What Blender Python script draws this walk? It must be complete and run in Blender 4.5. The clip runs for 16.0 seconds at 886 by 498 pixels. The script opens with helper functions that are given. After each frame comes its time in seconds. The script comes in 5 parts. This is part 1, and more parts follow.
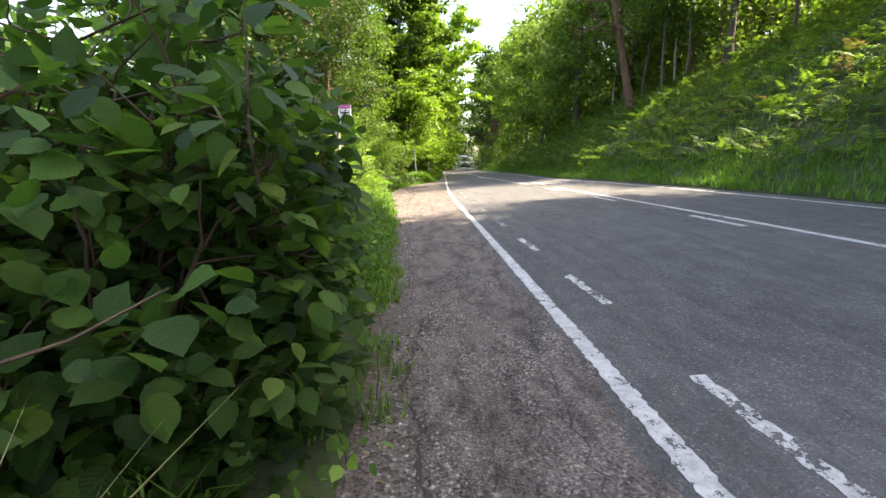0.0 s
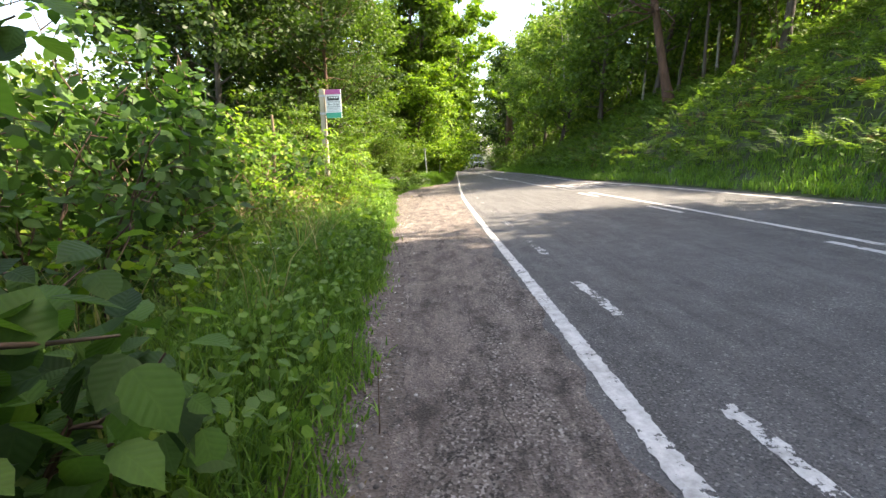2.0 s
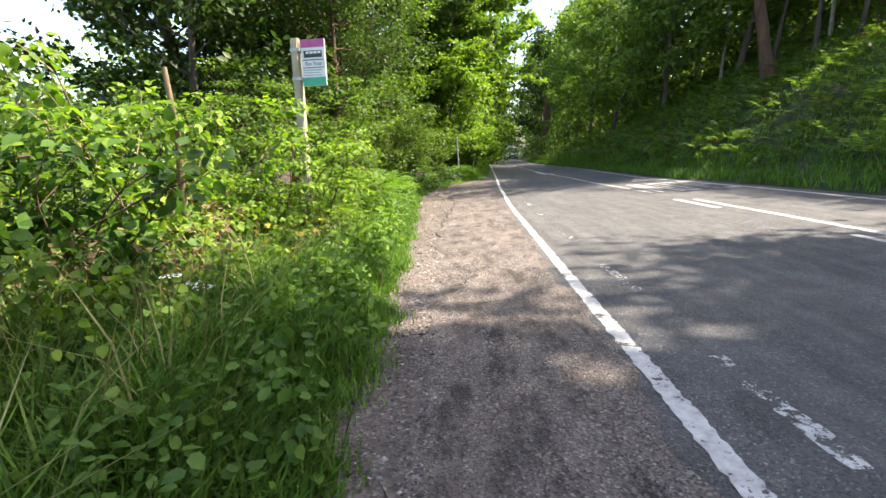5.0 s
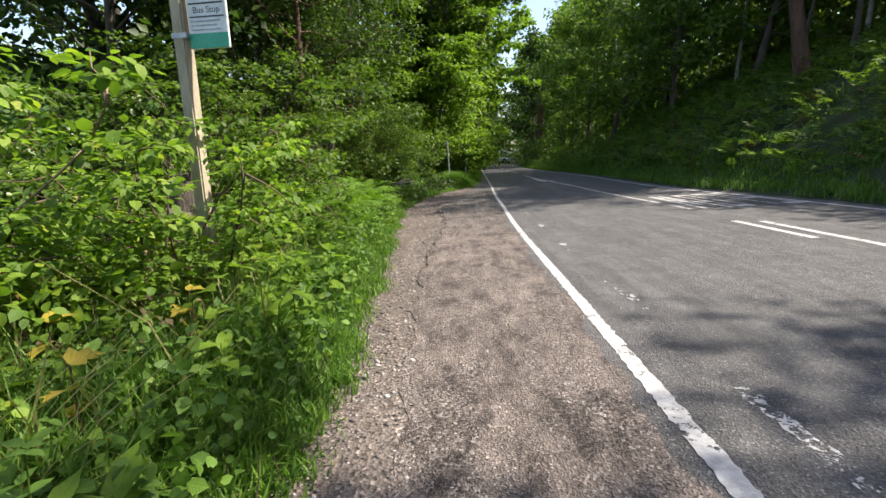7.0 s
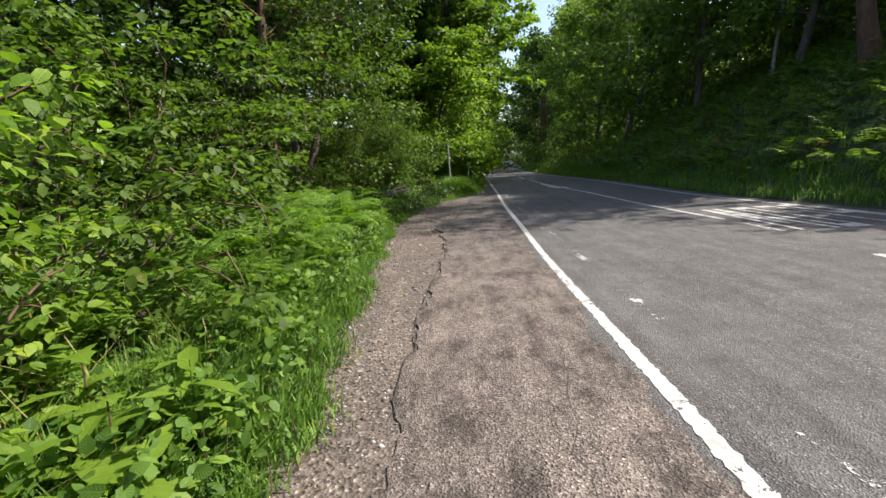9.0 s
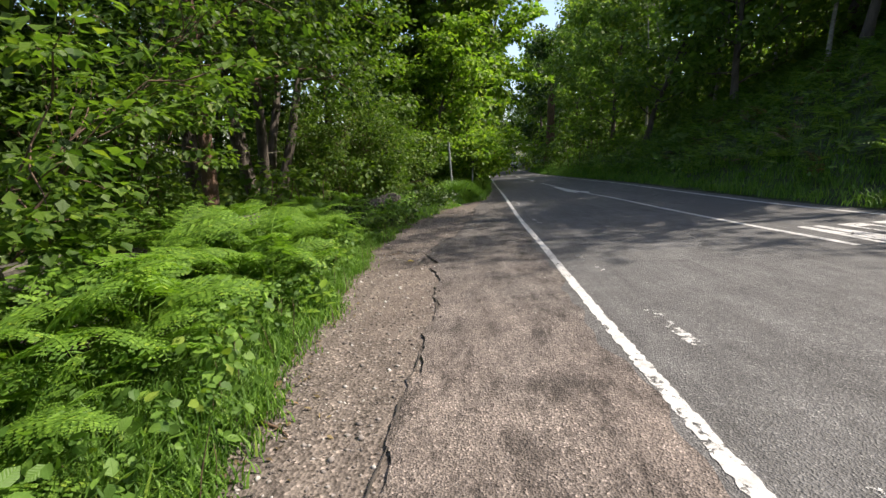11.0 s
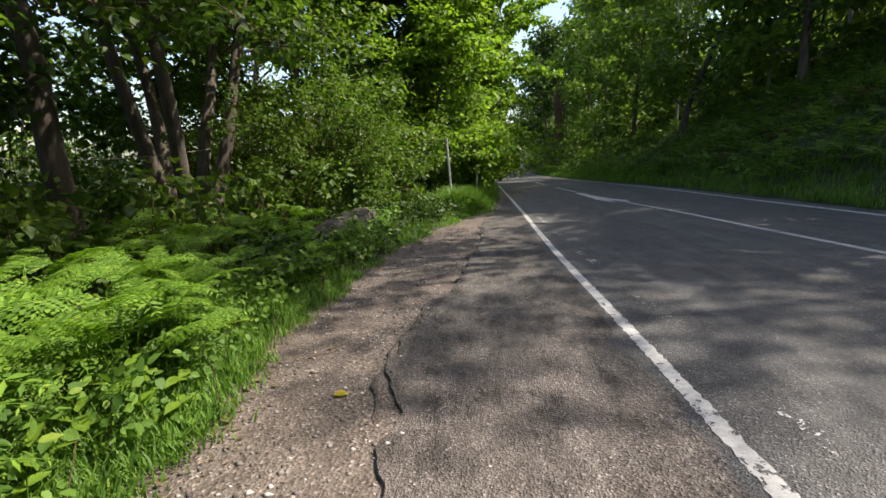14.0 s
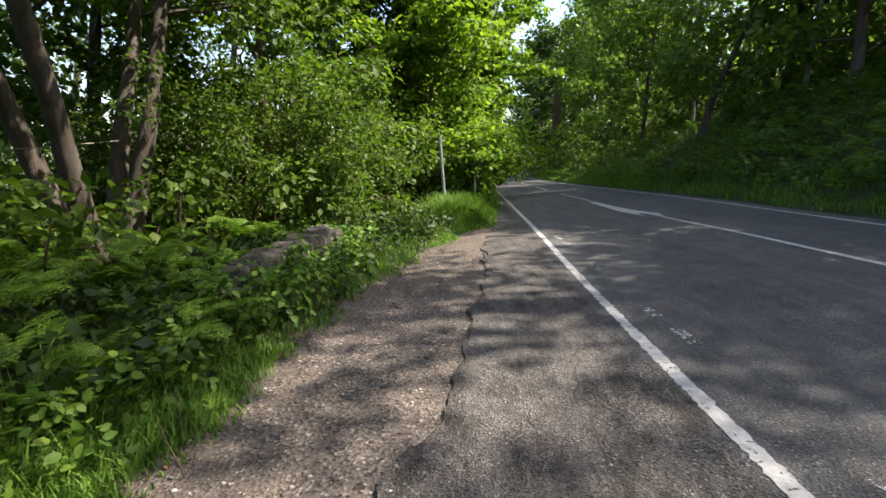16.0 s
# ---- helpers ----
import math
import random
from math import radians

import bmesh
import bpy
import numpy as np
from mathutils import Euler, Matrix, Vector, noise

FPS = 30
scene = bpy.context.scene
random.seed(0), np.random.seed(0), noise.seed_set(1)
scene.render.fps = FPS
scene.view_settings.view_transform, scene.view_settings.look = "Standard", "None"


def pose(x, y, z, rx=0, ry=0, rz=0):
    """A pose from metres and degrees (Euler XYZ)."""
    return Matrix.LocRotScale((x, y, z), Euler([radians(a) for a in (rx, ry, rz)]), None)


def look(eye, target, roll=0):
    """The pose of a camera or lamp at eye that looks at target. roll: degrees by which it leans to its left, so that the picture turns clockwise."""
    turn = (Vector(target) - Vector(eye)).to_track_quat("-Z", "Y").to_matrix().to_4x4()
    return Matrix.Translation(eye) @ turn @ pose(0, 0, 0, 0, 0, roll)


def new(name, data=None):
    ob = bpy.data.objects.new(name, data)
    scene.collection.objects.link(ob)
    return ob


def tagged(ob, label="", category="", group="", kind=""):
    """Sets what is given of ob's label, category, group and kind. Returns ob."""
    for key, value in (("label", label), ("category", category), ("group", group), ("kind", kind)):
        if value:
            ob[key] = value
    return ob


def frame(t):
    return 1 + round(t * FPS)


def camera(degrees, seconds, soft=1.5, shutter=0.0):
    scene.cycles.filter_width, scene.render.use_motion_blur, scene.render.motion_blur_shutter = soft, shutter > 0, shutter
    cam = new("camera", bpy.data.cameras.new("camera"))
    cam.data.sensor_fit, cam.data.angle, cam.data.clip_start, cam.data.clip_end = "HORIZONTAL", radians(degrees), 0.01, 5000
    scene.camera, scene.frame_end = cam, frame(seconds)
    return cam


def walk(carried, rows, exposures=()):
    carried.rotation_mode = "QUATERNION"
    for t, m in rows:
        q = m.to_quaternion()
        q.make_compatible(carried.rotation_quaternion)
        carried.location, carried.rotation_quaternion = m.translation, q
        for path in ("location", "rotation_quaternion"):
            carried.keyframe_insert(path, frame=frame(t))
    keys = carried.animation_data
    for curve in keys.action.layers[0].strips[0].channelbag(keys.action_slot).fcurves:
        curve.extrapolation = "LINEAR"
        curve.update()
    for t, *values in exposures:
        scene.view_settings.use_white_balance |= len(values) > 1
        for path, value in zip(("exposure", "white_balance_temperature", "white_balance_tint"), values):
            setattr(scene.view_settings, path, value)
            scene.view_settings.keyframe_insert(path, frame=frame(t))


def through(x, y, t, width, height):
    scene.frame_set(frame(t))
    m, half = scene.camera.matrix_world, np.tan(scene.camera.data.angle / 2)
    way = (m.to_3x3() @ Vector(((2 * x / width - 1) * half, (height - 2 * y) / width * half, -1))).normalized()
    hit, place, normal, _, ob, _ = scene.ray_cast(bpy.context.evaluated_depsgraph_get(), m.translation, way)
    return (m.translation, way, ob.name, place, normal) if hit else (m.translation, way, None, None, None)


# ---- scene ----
# >>path
cam = camera(89.07, 16.0, soft=1.5)
# the walk: seconds, eye x, y, z, then yaw, pitch and roll in degrees
WALK = [
    (0, -1.419, -2.132, 1.105, -2.62, -11.54, 0.34),
    (0.5, -1.403, -1.556, 1.116, -2.95, -11.30, 0.61),
    (1, -1.295, -0.949, 1.111, -3.00, -11.26, 0.38),
    (1.5, -1.304, -0.338, 1.085, -2.39, -11.22, 0.41),
    (2, -1.310, 0.232, 1.062, -1.03, -11.55, 0.43),
    (2.5, -1.281, 0.852, 1.093, 0.81, -11.88, -0.60),
    (3, -1.355, 1.425, 1.082, 1.36, -11.85, 0.10),
    (3.5, -1.320, 2.030, 1.102, 1.14, -12.01, -0.13),
    (3.7, -1.314, 2.247, 1.070, 1.16, -12.07, -0.09),
    (5.8, -1.502, 4.772, 1.065, 3.78, -12.82, 0.23),
    (6, -1.501, 4.992, 1.073, 3.76, -12.74, 0.10),
    (6.5, -1.535, 5.550, 1.071, 3.04, -12.43, 0.67),
    (7, -1.499, 6.132, 1.073, 1.58, -12.16, 0.56),
    (7.5, -1.542, 6.695, 1.047, 1.82, -12.02, 0.18),
    (8, -1.532, 7.266, 1.031, 1.61, -11.85, 0.37),
    (8.5, -1.522, 7.863, 1.048, 1.65, -11.74, -0.02),
    (9, -1.560, 8.426, 1.050, 1.66, -11.69, 0.31),
    (9.2, -1.532, 8.680, 1.014, 1.61, -11.60, 0.14),
    (11.3, -1.483, 11.305, 0.983, 2.34, -11.44, -0.14),
    (11.5, -1.462, 11.558, 0.946, 2.36, -11.57, -0.34),
    (12, -1.443, 12.145, 0.979, 3.03, -11.43, -0.89),
    (12.5, -1.477, 12.680, 0.974, 3.34, -11.21, -0.41),
    (13, -1.460, 13.321, 0.969, 3.02, -11.33, -0.56),
    (13.5, -1.517, 13.905, 0.944, 3.03, -11.29, -0.39),
    (14, -1.474, 14.514, 0.926, 2.58, -11.13, -0.50),
    (14.5, -1.499, 15.084, 0.897, 2.73, -11.15, -0.64),
    (15, -1.509, 15.662, 0.880, 2.80, -10.96, -0.35),
    (15.5, -1.495, 16.263, 0.909, 3.07, -10.89, -0.45),
    (16, -1.538, 16.810, 0.911, 1.65, -10.90, 0.37),
]
EXPOSURES = [(0, 2.85, 8000, 12), (2, 2.75, 7900, 12), (3.7, 2.75, 7700, 12), (6, 1.85, 6900, 12), (9, 1.4, 6800, 12), (13, 1.45, 7000, 12), (14.5, 1.65, 7000, 12), (16, 1.9, 7000, 12)]
walk(cam, [(t, pose(x, y, z, 90 + pitch, 0, yaw) @ pose(0, 0, 0, 0, 0, roll)) for t, x, y, z, yaw, pitch, roll in WALK], EXPOSURES)
# <<path

# ---- world and sun ----
SUN_ELEV, SUN_AZ = 54.0, 88.0     # degrees; azimuth clockwise from +y (ahead), so 90 is the bank's side
world = bpy.data.worlds.new("sky")
scene.world = world
world.use_nodes = True
wn = world.node_tree.nodes
sky = wn.new("ShaderNodeTexSky")
sky.sky_type, sky.sun_disc = "NISHITA", False
sky.sun_elevation, sky.sun_rotation = radians(SUN_ELEV), radians(SUN_AZ)
sky.air_density, sky.dust_density, sky.ozone_density = 1.0, 2.0, 1.0
wn["Background"].inputs["Strength"].default_value = 0.115
world.node_tree.links.new(sky.outputs[0], wn["Background"].inputs["Color"])
sun_data = bpy.data.lights.new("sun", "SUN")
sun_data.energy, sun_data.angle, sun_data.color = 3.9, radians(0.6), (1.0, 0.95, 0.86)
sun = new("sun", sun_data)
sun_dir = Vector((math.sin(radians(SUN_AZ)) * math.cos(radians(SUN_ELEV)), math.cos(radians(SUN_AZ)) * math.cos(radians(SUN_ELEV)), math.sin(radians(SUN_ELEV))))
sun.matrix_world = look(sun_dir * 60, (0, 0, 0))

# ---- small helpers ----
rng = np.random.default_rng(11)


def material(name):
    m = bpy.data.materials.new(name)
    m.use_nodes = True
    nt = m.node_tree
    return m, nt, nt.nodes, nt.links, nt.nodes["Principled BSDF"]


def ramp(nt, source, stops):
    r = nt.nodes.new("ShaderNodeValToRGB")
    while len(r.color_ramp.elements) < len(stops):
        r.color_ramp.elements.new(0.5)
    for e, (p, c) in zip(r.color_ramp.elements, stops):
        e.position, e.color = p, (*c, 1) if len(c) == 3 else c
    nt.links.new(source, r.inputs[0])
    return r.outputs[0]


def noise_tex(nt, scale, detail=4, rough=0.6, stretch=None, coord="Object"):
    tc = nt.nodes.new("ShaderNodeTexCoord")
    n = nt.nodes.new("ShaderNodeTexNoise")
    n.inputs["Scale"].default_value, n.inputs["Detail"].default_value, n.inputs["Roughness"].default_value = scale, detail, rough
    src = tc.outputs[coord]
    if stretch:
        mp = nt.nodes.new("ShaderNodeMapping")
        mp.inputs["Scale"].default_value = stretch
        nt.links.new(src, mp.inputs[0])
        src = mp.outputs[0]
    nt.links.new(src, n.inputs["Vector"])
    return n.outputs["Fac"]


def voronoi_tex(nt, scale, out="Distance", feature="F1"):
    tc = nt.nodes.new("ShaderNodeTexCoord")
    v = nt.nodes.new("ShaderNodeTexVoronoi")
    v.feature = feature
    v.inputs["Scale"].default_value = scale
    nt.links.new(tc.outputs["Object"], v.inputs["Vector"])
    return v.outputs[out]


def mixed(nt, fac, a, b, kind="MIX"):
    n = nt.nodes.new("ShaderNodeMix")
    n.data_type, n.blend_type = "RGBA", kind
    for sock, val in ((n.inputs["Factor"], fac), (n.inputs["A"], a), (n.inputs["B"], b)):
        if hasattr(val, "links"):
            nt.links.new(val, sock)
        elif isinstance(val, (int, float)):
            sock.default_value = val
        else:
            sock.default_value = (*val, 1)
    return n.outputs["Result"]


def bump(nt, height, strength, distance, bsdf, before=None):
    b = nt.nodes.new("ShaderNodeBump")
    b.inputs["Strength"].default_value, b.inputs["Distance"].default_value = strength, distance
    nt.links.new(height, b.inputs["Height"])
    if before:
        nt.links.new(before, b.inputs["Normal"])
    nt.links.new(b.outputs[0], bsdf.inputs["Normal"])
    return b.outputs[0]


def leaf_material(name, dark, light, through=0.4, rough=0.5, sheen=0.3, per_object=False):
    m, nt, nodes, links, bsdf = material(name)
    geo = nodes.new("ShaderNodeNewGeometry")
    col = ramp(nt, geo.outputs["Random Per Island"], [(0.0, dark), (0.55, tuple((a + b) / 2 for a, b in zip(dark, light))), (0.93, light), (1.0, (light[0] * 1.35, light[1] * 1.05, light[2]))])
    patch = noise_tex(nt, 0.7, 3)
    col = mixed(nt, ramp(nt, patch, [(0.4, (0, 0, 0)), (0.7, (0.4, 0.4, 0.4))]), col, tuple(c * 0.8 for c in dark))
    at = nodes.new("ShaderNodeAttribute")
    at.attribute_name = "leaf_place"
    sep = nodes.new("ShaderNodeSeparateXYZ")
    links.new(at.outputs["Vector"], sep.inputs[0])

    def calc(op, x, y=None):
        n = nodes.new("ShaderNodeMath")
        n.operation = op
        for sock, val in zip(n.inputs, (x, y)):
            if hasattr(val, "links"):
                links.new(val, sock)
            elif val is not None:
                sock.default_value = val
        return n.outputs[0]

    across = calc("ABSOLUTE", sep.outputs[1])
    slant = calc("SUBTRACT", sep.outputs[0], calc("MULTIPLY", across, 0.55))
    rib = calc("SINE", calc("MULTIPLY", slant, 44.0))
    vein = calc("MAXIMUM", calc("MULTIPLY", rib, 0.5), calc("SUBTRACT", 1.0, calc("MULTIPLY", across, 22.0)))
    col = mixed(nt, 0.2, col, ramp(nt, vein, [(0.0, (0.72, 0.74, 0.7)), (0.35, (0.9, 0.92, 0.85)), (0.5, (1.15, 1.12, 1.0))]), "MULTIPLY")
    col = mixed(nt, 0.22, col, ramp(nt, noise_tex(nt, 60, 3), [(0.3, (0.4, 0.4, 0.35)), (0.7, (1, 1, 0.95))]), "MULTIPLY")
    links.new(col, bsdf.inputs["Base Color"])
    bsdf.inputs["Roughness"].default_value = rough
    bsdf.inputs["Specular IOR Level"].default_value = sheen
    bump(nt, vein, 0.3, 0.003, bsdf)
    tr = nodes.new("ShaderNodeBsdfTranslucent")
    bright = mixed(nt, 1.0, col, (1.18, 1.3, 0.6), "MULTIPLY")
    links.new(bright, tr.inputs["Color"])
    mix = nodes.new("ShaderNodeMixShader")
    mix.inputs[0].default_value = through
    links.new(bsdf.outputs[0], mix.inputs[1])
    links.new(tr.outputs[0], mix.inputs[2])
    links.new(mix.outputs[0], nodes["Material Output"].inputs["Surface"])
    return m


def plain_material(name, a, b, scale=8.0, rough=0.8, metal=0.0, bumps=0.3, size=0.004, stretch=None):
    m, nt, nodes, links, bsdf = material(name)
    n = noise_tex(nt, scale, 6, 0.65, stretch)
    n2 = noise_tex(nt, scale * 9, 3, 0.6, stretch)
    col = mixed(nt, ramp(nt, n, [(0.3, (0, 0, 0)), (0.7, (1, 1, 1))]), a, b)
    col = mixed(nt, 0.35, col, ramp(nt, n2, [(0.3, (0.45, 0.45, 0.45)), (0.65, (1, 1, 1))]), "MULTIPLY")
    links.new(col, bsdf.inputs["Base Color"])
    bsdf.inputs["Roughness"].default_value, bsdf.inputs["Metallic"].default_value = rough, metal
    if bumps:
        bump(nt, n2, bumps, size, bsdf)
    return m


# ---- materials ----
def asphalt_material(name, dark, light, tint, aggregate=95.0):
    m, nt, nodes, links, bsdf = material(name)
    fine = voronoi_tex(nt, aggregate, "Color")
    sep = nodes.new("ShaderNodeSeparateColor")
    links.new(fine, sep.inputs[0])
    col = ramp(nt, sep.outputs[0], [(0.0, dark), (0.6, light), (0.9, light), (1.0, tuple(min(1, c * 2.4) for c in light))])
    big = noise_tex(nt, 0.55, 6, 0.6, (1, 0.28, 1))
    col = mixed(nt, ramp(nt, big, [(0.35, (0, 0, 0)), (0.7, (0.75, 0.75, 0.75))]), col, tint)
    blot = noise_tex(nt, 3.5, 5, 0.65)
    col = mixed(nt, 0.5, col, ramp(nt, blot, [(0.3, (0.42, 0.40, 0.39)), (0.62, (1.1, 1.08, 1.07))]), "MULTIPLY")
    streak = noise_tex(nt, 6.0, 5, 0.7, (1.0, 0.09, 1.0))
    col = mixed(nt, 0.55, col, ramp(nt, streak, [(0.32, (0.5, 0.48, 0.47)), (0.6, (1.06, 1.05, 1.04))]), "MULTIPLY")
    links.new(col, bsdf.inputs["Base Color"])
    bsdf.inputs["Roughness"].default_value = 0.82
    bsdf.inputs["Specular IOR Level"].default_value = 0.35
    b1 = bump(nt, noise_tex(nt, 9, 4), 0.25, 0.01, bsdf)
    bump(nt, voronoi_tex(nt, aggregate), 1.0, 0.009, bsdf, b1)
    return m


M_ROAD = asphalt_material("asphalt", (0.045, 0.045, 0.047), (0.115, 0.113, 0.112), (0.13, 0.128, 0.128), 110)
M_SHOULDER = asphalt_material("worn_shoulder_asphalt", (0.038, 0.032, 0.029), (0.22, 0.19, 0.173), (0.15, 0.122, 0.11), 105)
def dusted(m, dust_from, dust_to, clean):
    """Mud and dust thinning out along the walk: brown before, bare grey tarmac after, with a ragged change."""
    nt = m.node_tree
    bsdf = nt.nodes["Principled BSDF"]
    was = bsdf.inputs["Base Color"].links[0].from_socket
    tc = nt.nodes.new("ShaderNodeTexCoord")
    sep = nt.nodes.new("ShaderNodeSeparateXYZ")
    nt.links.new(tc.outputs["Object"], sep.inputs[0])
    wob = nt.nodes.new("ShaderNodeMath")
    wob.operation = "MULTIPLY_ADD"
    nt.links.new(noise_tex(nt, 1.1, 5, 0.65), wob.inputs[0])
    wob.inputs[1].default_value = 7.0
    nt.links.new(sep.outputs[1], wob.inputs[2])
    span = nt.nodes.new("ShaderNodeMapRange")
    span.inputs["From Min"].default_value, span.inputs["From Max"].default_value = dust_from + 3.5, dust_to + 3.5
    nt.links.new(wob.outputs[0], span.inputs["Value"])
    grey = mixed(nt, 1.0, was, clean, "MULTIPLY")
    nt.links.new(mixed(nt, span.outputs[0], was, grey), bsdf.inputs["Base Color"])


dusted(M_SHOULDER, 13.0, 18.0, (0.60, 0.66, 0.70))


def gritted(m):
    """Loose grit lying in long drifts over worn tarmac: coarse stones in the drifts, dark hollows between."""
    nt = m.node_tree
    bsdf = nt.nodes["Principled BSDF"]
    was = bsdf.inputs["Base Color"].links[0].from_socket
    drift = noise_tex(nt, 2.6, 8, 0.72, (1.0, 0.32, 1.0))
    mask = ramp(nt, drift, [(0.44, (0, 0, 0)), (0.56, (1, 1, 1))])
    stones = nt.nodes.new("ShaderNodeSeparateColor")
    nt.links.new(voronoi_tex(nt, 84, "Color"), stones.inputs[0])
    grit = ramp(nt, stones.outputs[1], [(0.0, (0.028, 0.023, 0.020)), (0.45, (0.11, 0.09, 0.08)), (0.85, (0.19, 0.163, 0.148)), (1.0, (0.36, 0.33, 0.31))])
    sep = nt.nodes.new("ShaderNodeSeparateXYZ")
    nt.links.new(nt.nodes.new("ShaderNodeTexCoord").outputs["Object"], sep.inputs[0])
    swept = nt.nodes.new("ShaderNodeMapRange")
    swept.inputs["From Min"].default_value, swept.inputs["From Max"].default_value = 8.0, 12.0
    swept.inputs["To Min"].default_value, swept.inputs["To Max"].default_value = 1.0, 0.15
    nt.links.new(sep.outputs[1], swept.inputs["Value"])
    some = nt.nodes.new("ShaderNodeMath")
    some.operation = "MULTIPLY"
    nt.links.new(mask, some.inputs[0])
    nt.links.new(swept.outputs[0], some.inputs[1])
    col = mixed(nt, some.outputs[0], was, grit)
    hollow = noise_tex(nt, 5.5, 7, 0.75, (1.0, 0.45, 1.0))
    col = mixed(nt, 0.85, col, ramp(nt, hollow, [(0.38, (0.26, 0.24, 0.23)), (0.52, (0.95, 0.93, 0.91)), (0.68, (1.22, 1.19, 1.16))]), "MULTIPLY")
    nt.links.new(col, bsdf.inputs["Base Color"])
    below = bsdf.inputs["Normal"].links[0].from_socket
    bump(nt, hollow, 0.7, 0.03, bsdf, below)


gritted(M_SHOULDER)
M_GRAVEL = asphalt_material("gravel_earth", (0.035, 0.028, 0.023), (0.16, 0.135, 0.118), (0.105, 0.082, 0.068), 60)
M_STONE = plain_material("gravel_stone", (0.16, 0.14, 0.125), (0.36, 0.34, 0.32), 30, 0.85)
M_EARTH = plain_material("leafy_earth", (0.026, 0.034, 0.012), (0.05, 0.075, 0.022), 1.3, 0.95, bumps=0.8, size=0.03)
M_CRACK = plain_material("crack_dirt", (0.028, 0.024, 0.02), (0.06, 0.05, 0.043), 20, 0.95)


def paint_material(name, wear):
    m, nt, nodes, links, bsdf = material(name)
    chips = noise_tex(nt, 22, 6, 0.72)
    patch = noise_tex(nt, 4, 3, 0.5)
    add = nodes.new("ShaderNodeMath")
    add.operation = "MULTIPLY_ADD"
    links.new(patch, add.inputs[0])
    add.inputs[1].default_value = 0.55
    links.new(chips, add.inputs[2])
    mask = ramp(nt, add.outputs[0], [(wear, (0, 0, 0)), (wear + 0.05, (1, 1, 1))])
    dirt = ramp(nt, noise_tex(nt, 14, 5, 0.7), [(0.3, (0.26, 0.25, 0.24)), (0.68, (0.52, 0.51, 0.495))])
    links.new(dirt, bsdf.inputs["Base Color"])
    bsdf.inputs["Roughness"].default_value = 0.7
    bump(nt, voronoi_tex(nt, 110), 0.4, 0.004, bsdf)
    bare = nodes.new("ShaderNodeBsdfTransparent")
    mix = nodes.new("ShaderNodeMixShader")
    links.new(mask, mix.inputs[0])
    links.new(bare.outputs[0], mix.inputs[1])
    links.new(bsdf.outputs[0], mix.inputs[2])
    links.new(mix.outputs[0], nodes["Material Output"].inputs["Surface"])
    return m


M_PAINT = paint_material("white_road_paint", 0.625)
M_WORN = paint_material("worn_road_paint", 0.72)
M_FADED = paint_material("faded_road_paint", 0.785)

M_GONE = paint_material("almost_bare_road_paint", 0.84)

L_HAZEL = leaf_material("hazel_leaf", (0.026, 0.060, 0.018), (0.11, 0.22, 0.045), 0.5, 0.5, 0.22)
L_FRESH = leaf_material("fresh_leaf", (0.083, 0.169, 0.018), (0.245, 0.371, 0.045), 0.5)
L_MID = leaf_material("woodland_leaf", (0.042, 0.090, 0.013), (0.135, 0.218, 0.031), 0.48)
# own dark tone of pine and ivy; holds painted shade on thicket trees
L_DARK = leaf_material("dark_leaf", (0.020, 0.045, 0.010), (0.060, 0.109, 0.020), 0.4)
L_PALE = leaf_material("birch_leaf", (0.088, 0.150, 0.033), (0.233, 0.300, 0.066), 0.5)
L_FERN = leaf_material("bracken_leaf", (0.072, 0.158, 0.019), (0.198, 0.345, 0.041), 0.45, 0.55)
L_GRASS = leaf_material("grass_blade", (0.058, 0.140, 0.020), (0.195, 0.345, 0.055), 0.45, 0.55)
L_BRAMBLE = leaf_material("bramble_leaf", (0.057, 0.127, 0.023), (0.182, 0.314, 0.052), 0.42)
L_DRY = leaf_material("dry_leaf", (0.10, 0.072, 0.040), (0.25, 0.19, 0.10), 0.3, 0.7)
L_GLOSS = leaf_material("glossy_hedge_leaf", (0.039, 0.092, 0.014), (0.145, 0.250, 0.033), 0.35, 0.32, 0.5)
L_YELLOW = leaf_material("yellowed_leaf", (0.30, 0.24, 0.035), (0.52, 0.40, 0.06), 0.35, 0.6)
# bank fern tone; on bank trees a brightened copy of the woodland leaf
L_BANK = leaf_material("bank_fern_brightened_wood_leaf", (0.075, 0.140, 0.030), (0.21, 0.32, 0.062), 0.5, 0.55)
M_BARK = plain_material("grey_brown_bark", (0.045, 0.035, 0.027), (0.13, 0.105, 0.085), 9, 0.9, bumps=1.0, size=0.02, stretch=(1, 1, 0.2))
M_PINE = plain_material("reddish_pine_bark", (0.06, 0.035, 0.024), (0.19, 0.105, 0.07), 7, 0.9, bumps=1.0, size=0.03, stretch=(1, 1, 0.25))
M_BIRCH = plain_material("pale_birch_bark", (0.10, 0.09, 0.08), (0.42, 0.40, 0.36), 5, 0.8, bumps=0.6, size=0.01, stretch=(1, 1, 1.6))
M_PEEL = plain_material("peeling_pale_stem", (0.10, 0.065, 0.04), (0.34, 0.25, 0.16), 10, 0.9, bumps=0.8, size=0.01, stretch=(1, 1, 0.3))
M_TWIG = plain_material("brown_twig", (0.05, 0.03, 0.02), (0.14, 0.085, 0.05), 14, 0.85, bumps=0.4)
M_DEADWOOD = plain_material("dead_orange_wood", (0.12, 0.05, 0.022), (0.34, 0.17, 0.08), 10, 0.9, bumps=0.8, size=0.01, stretch=(1, 1, 0.3))
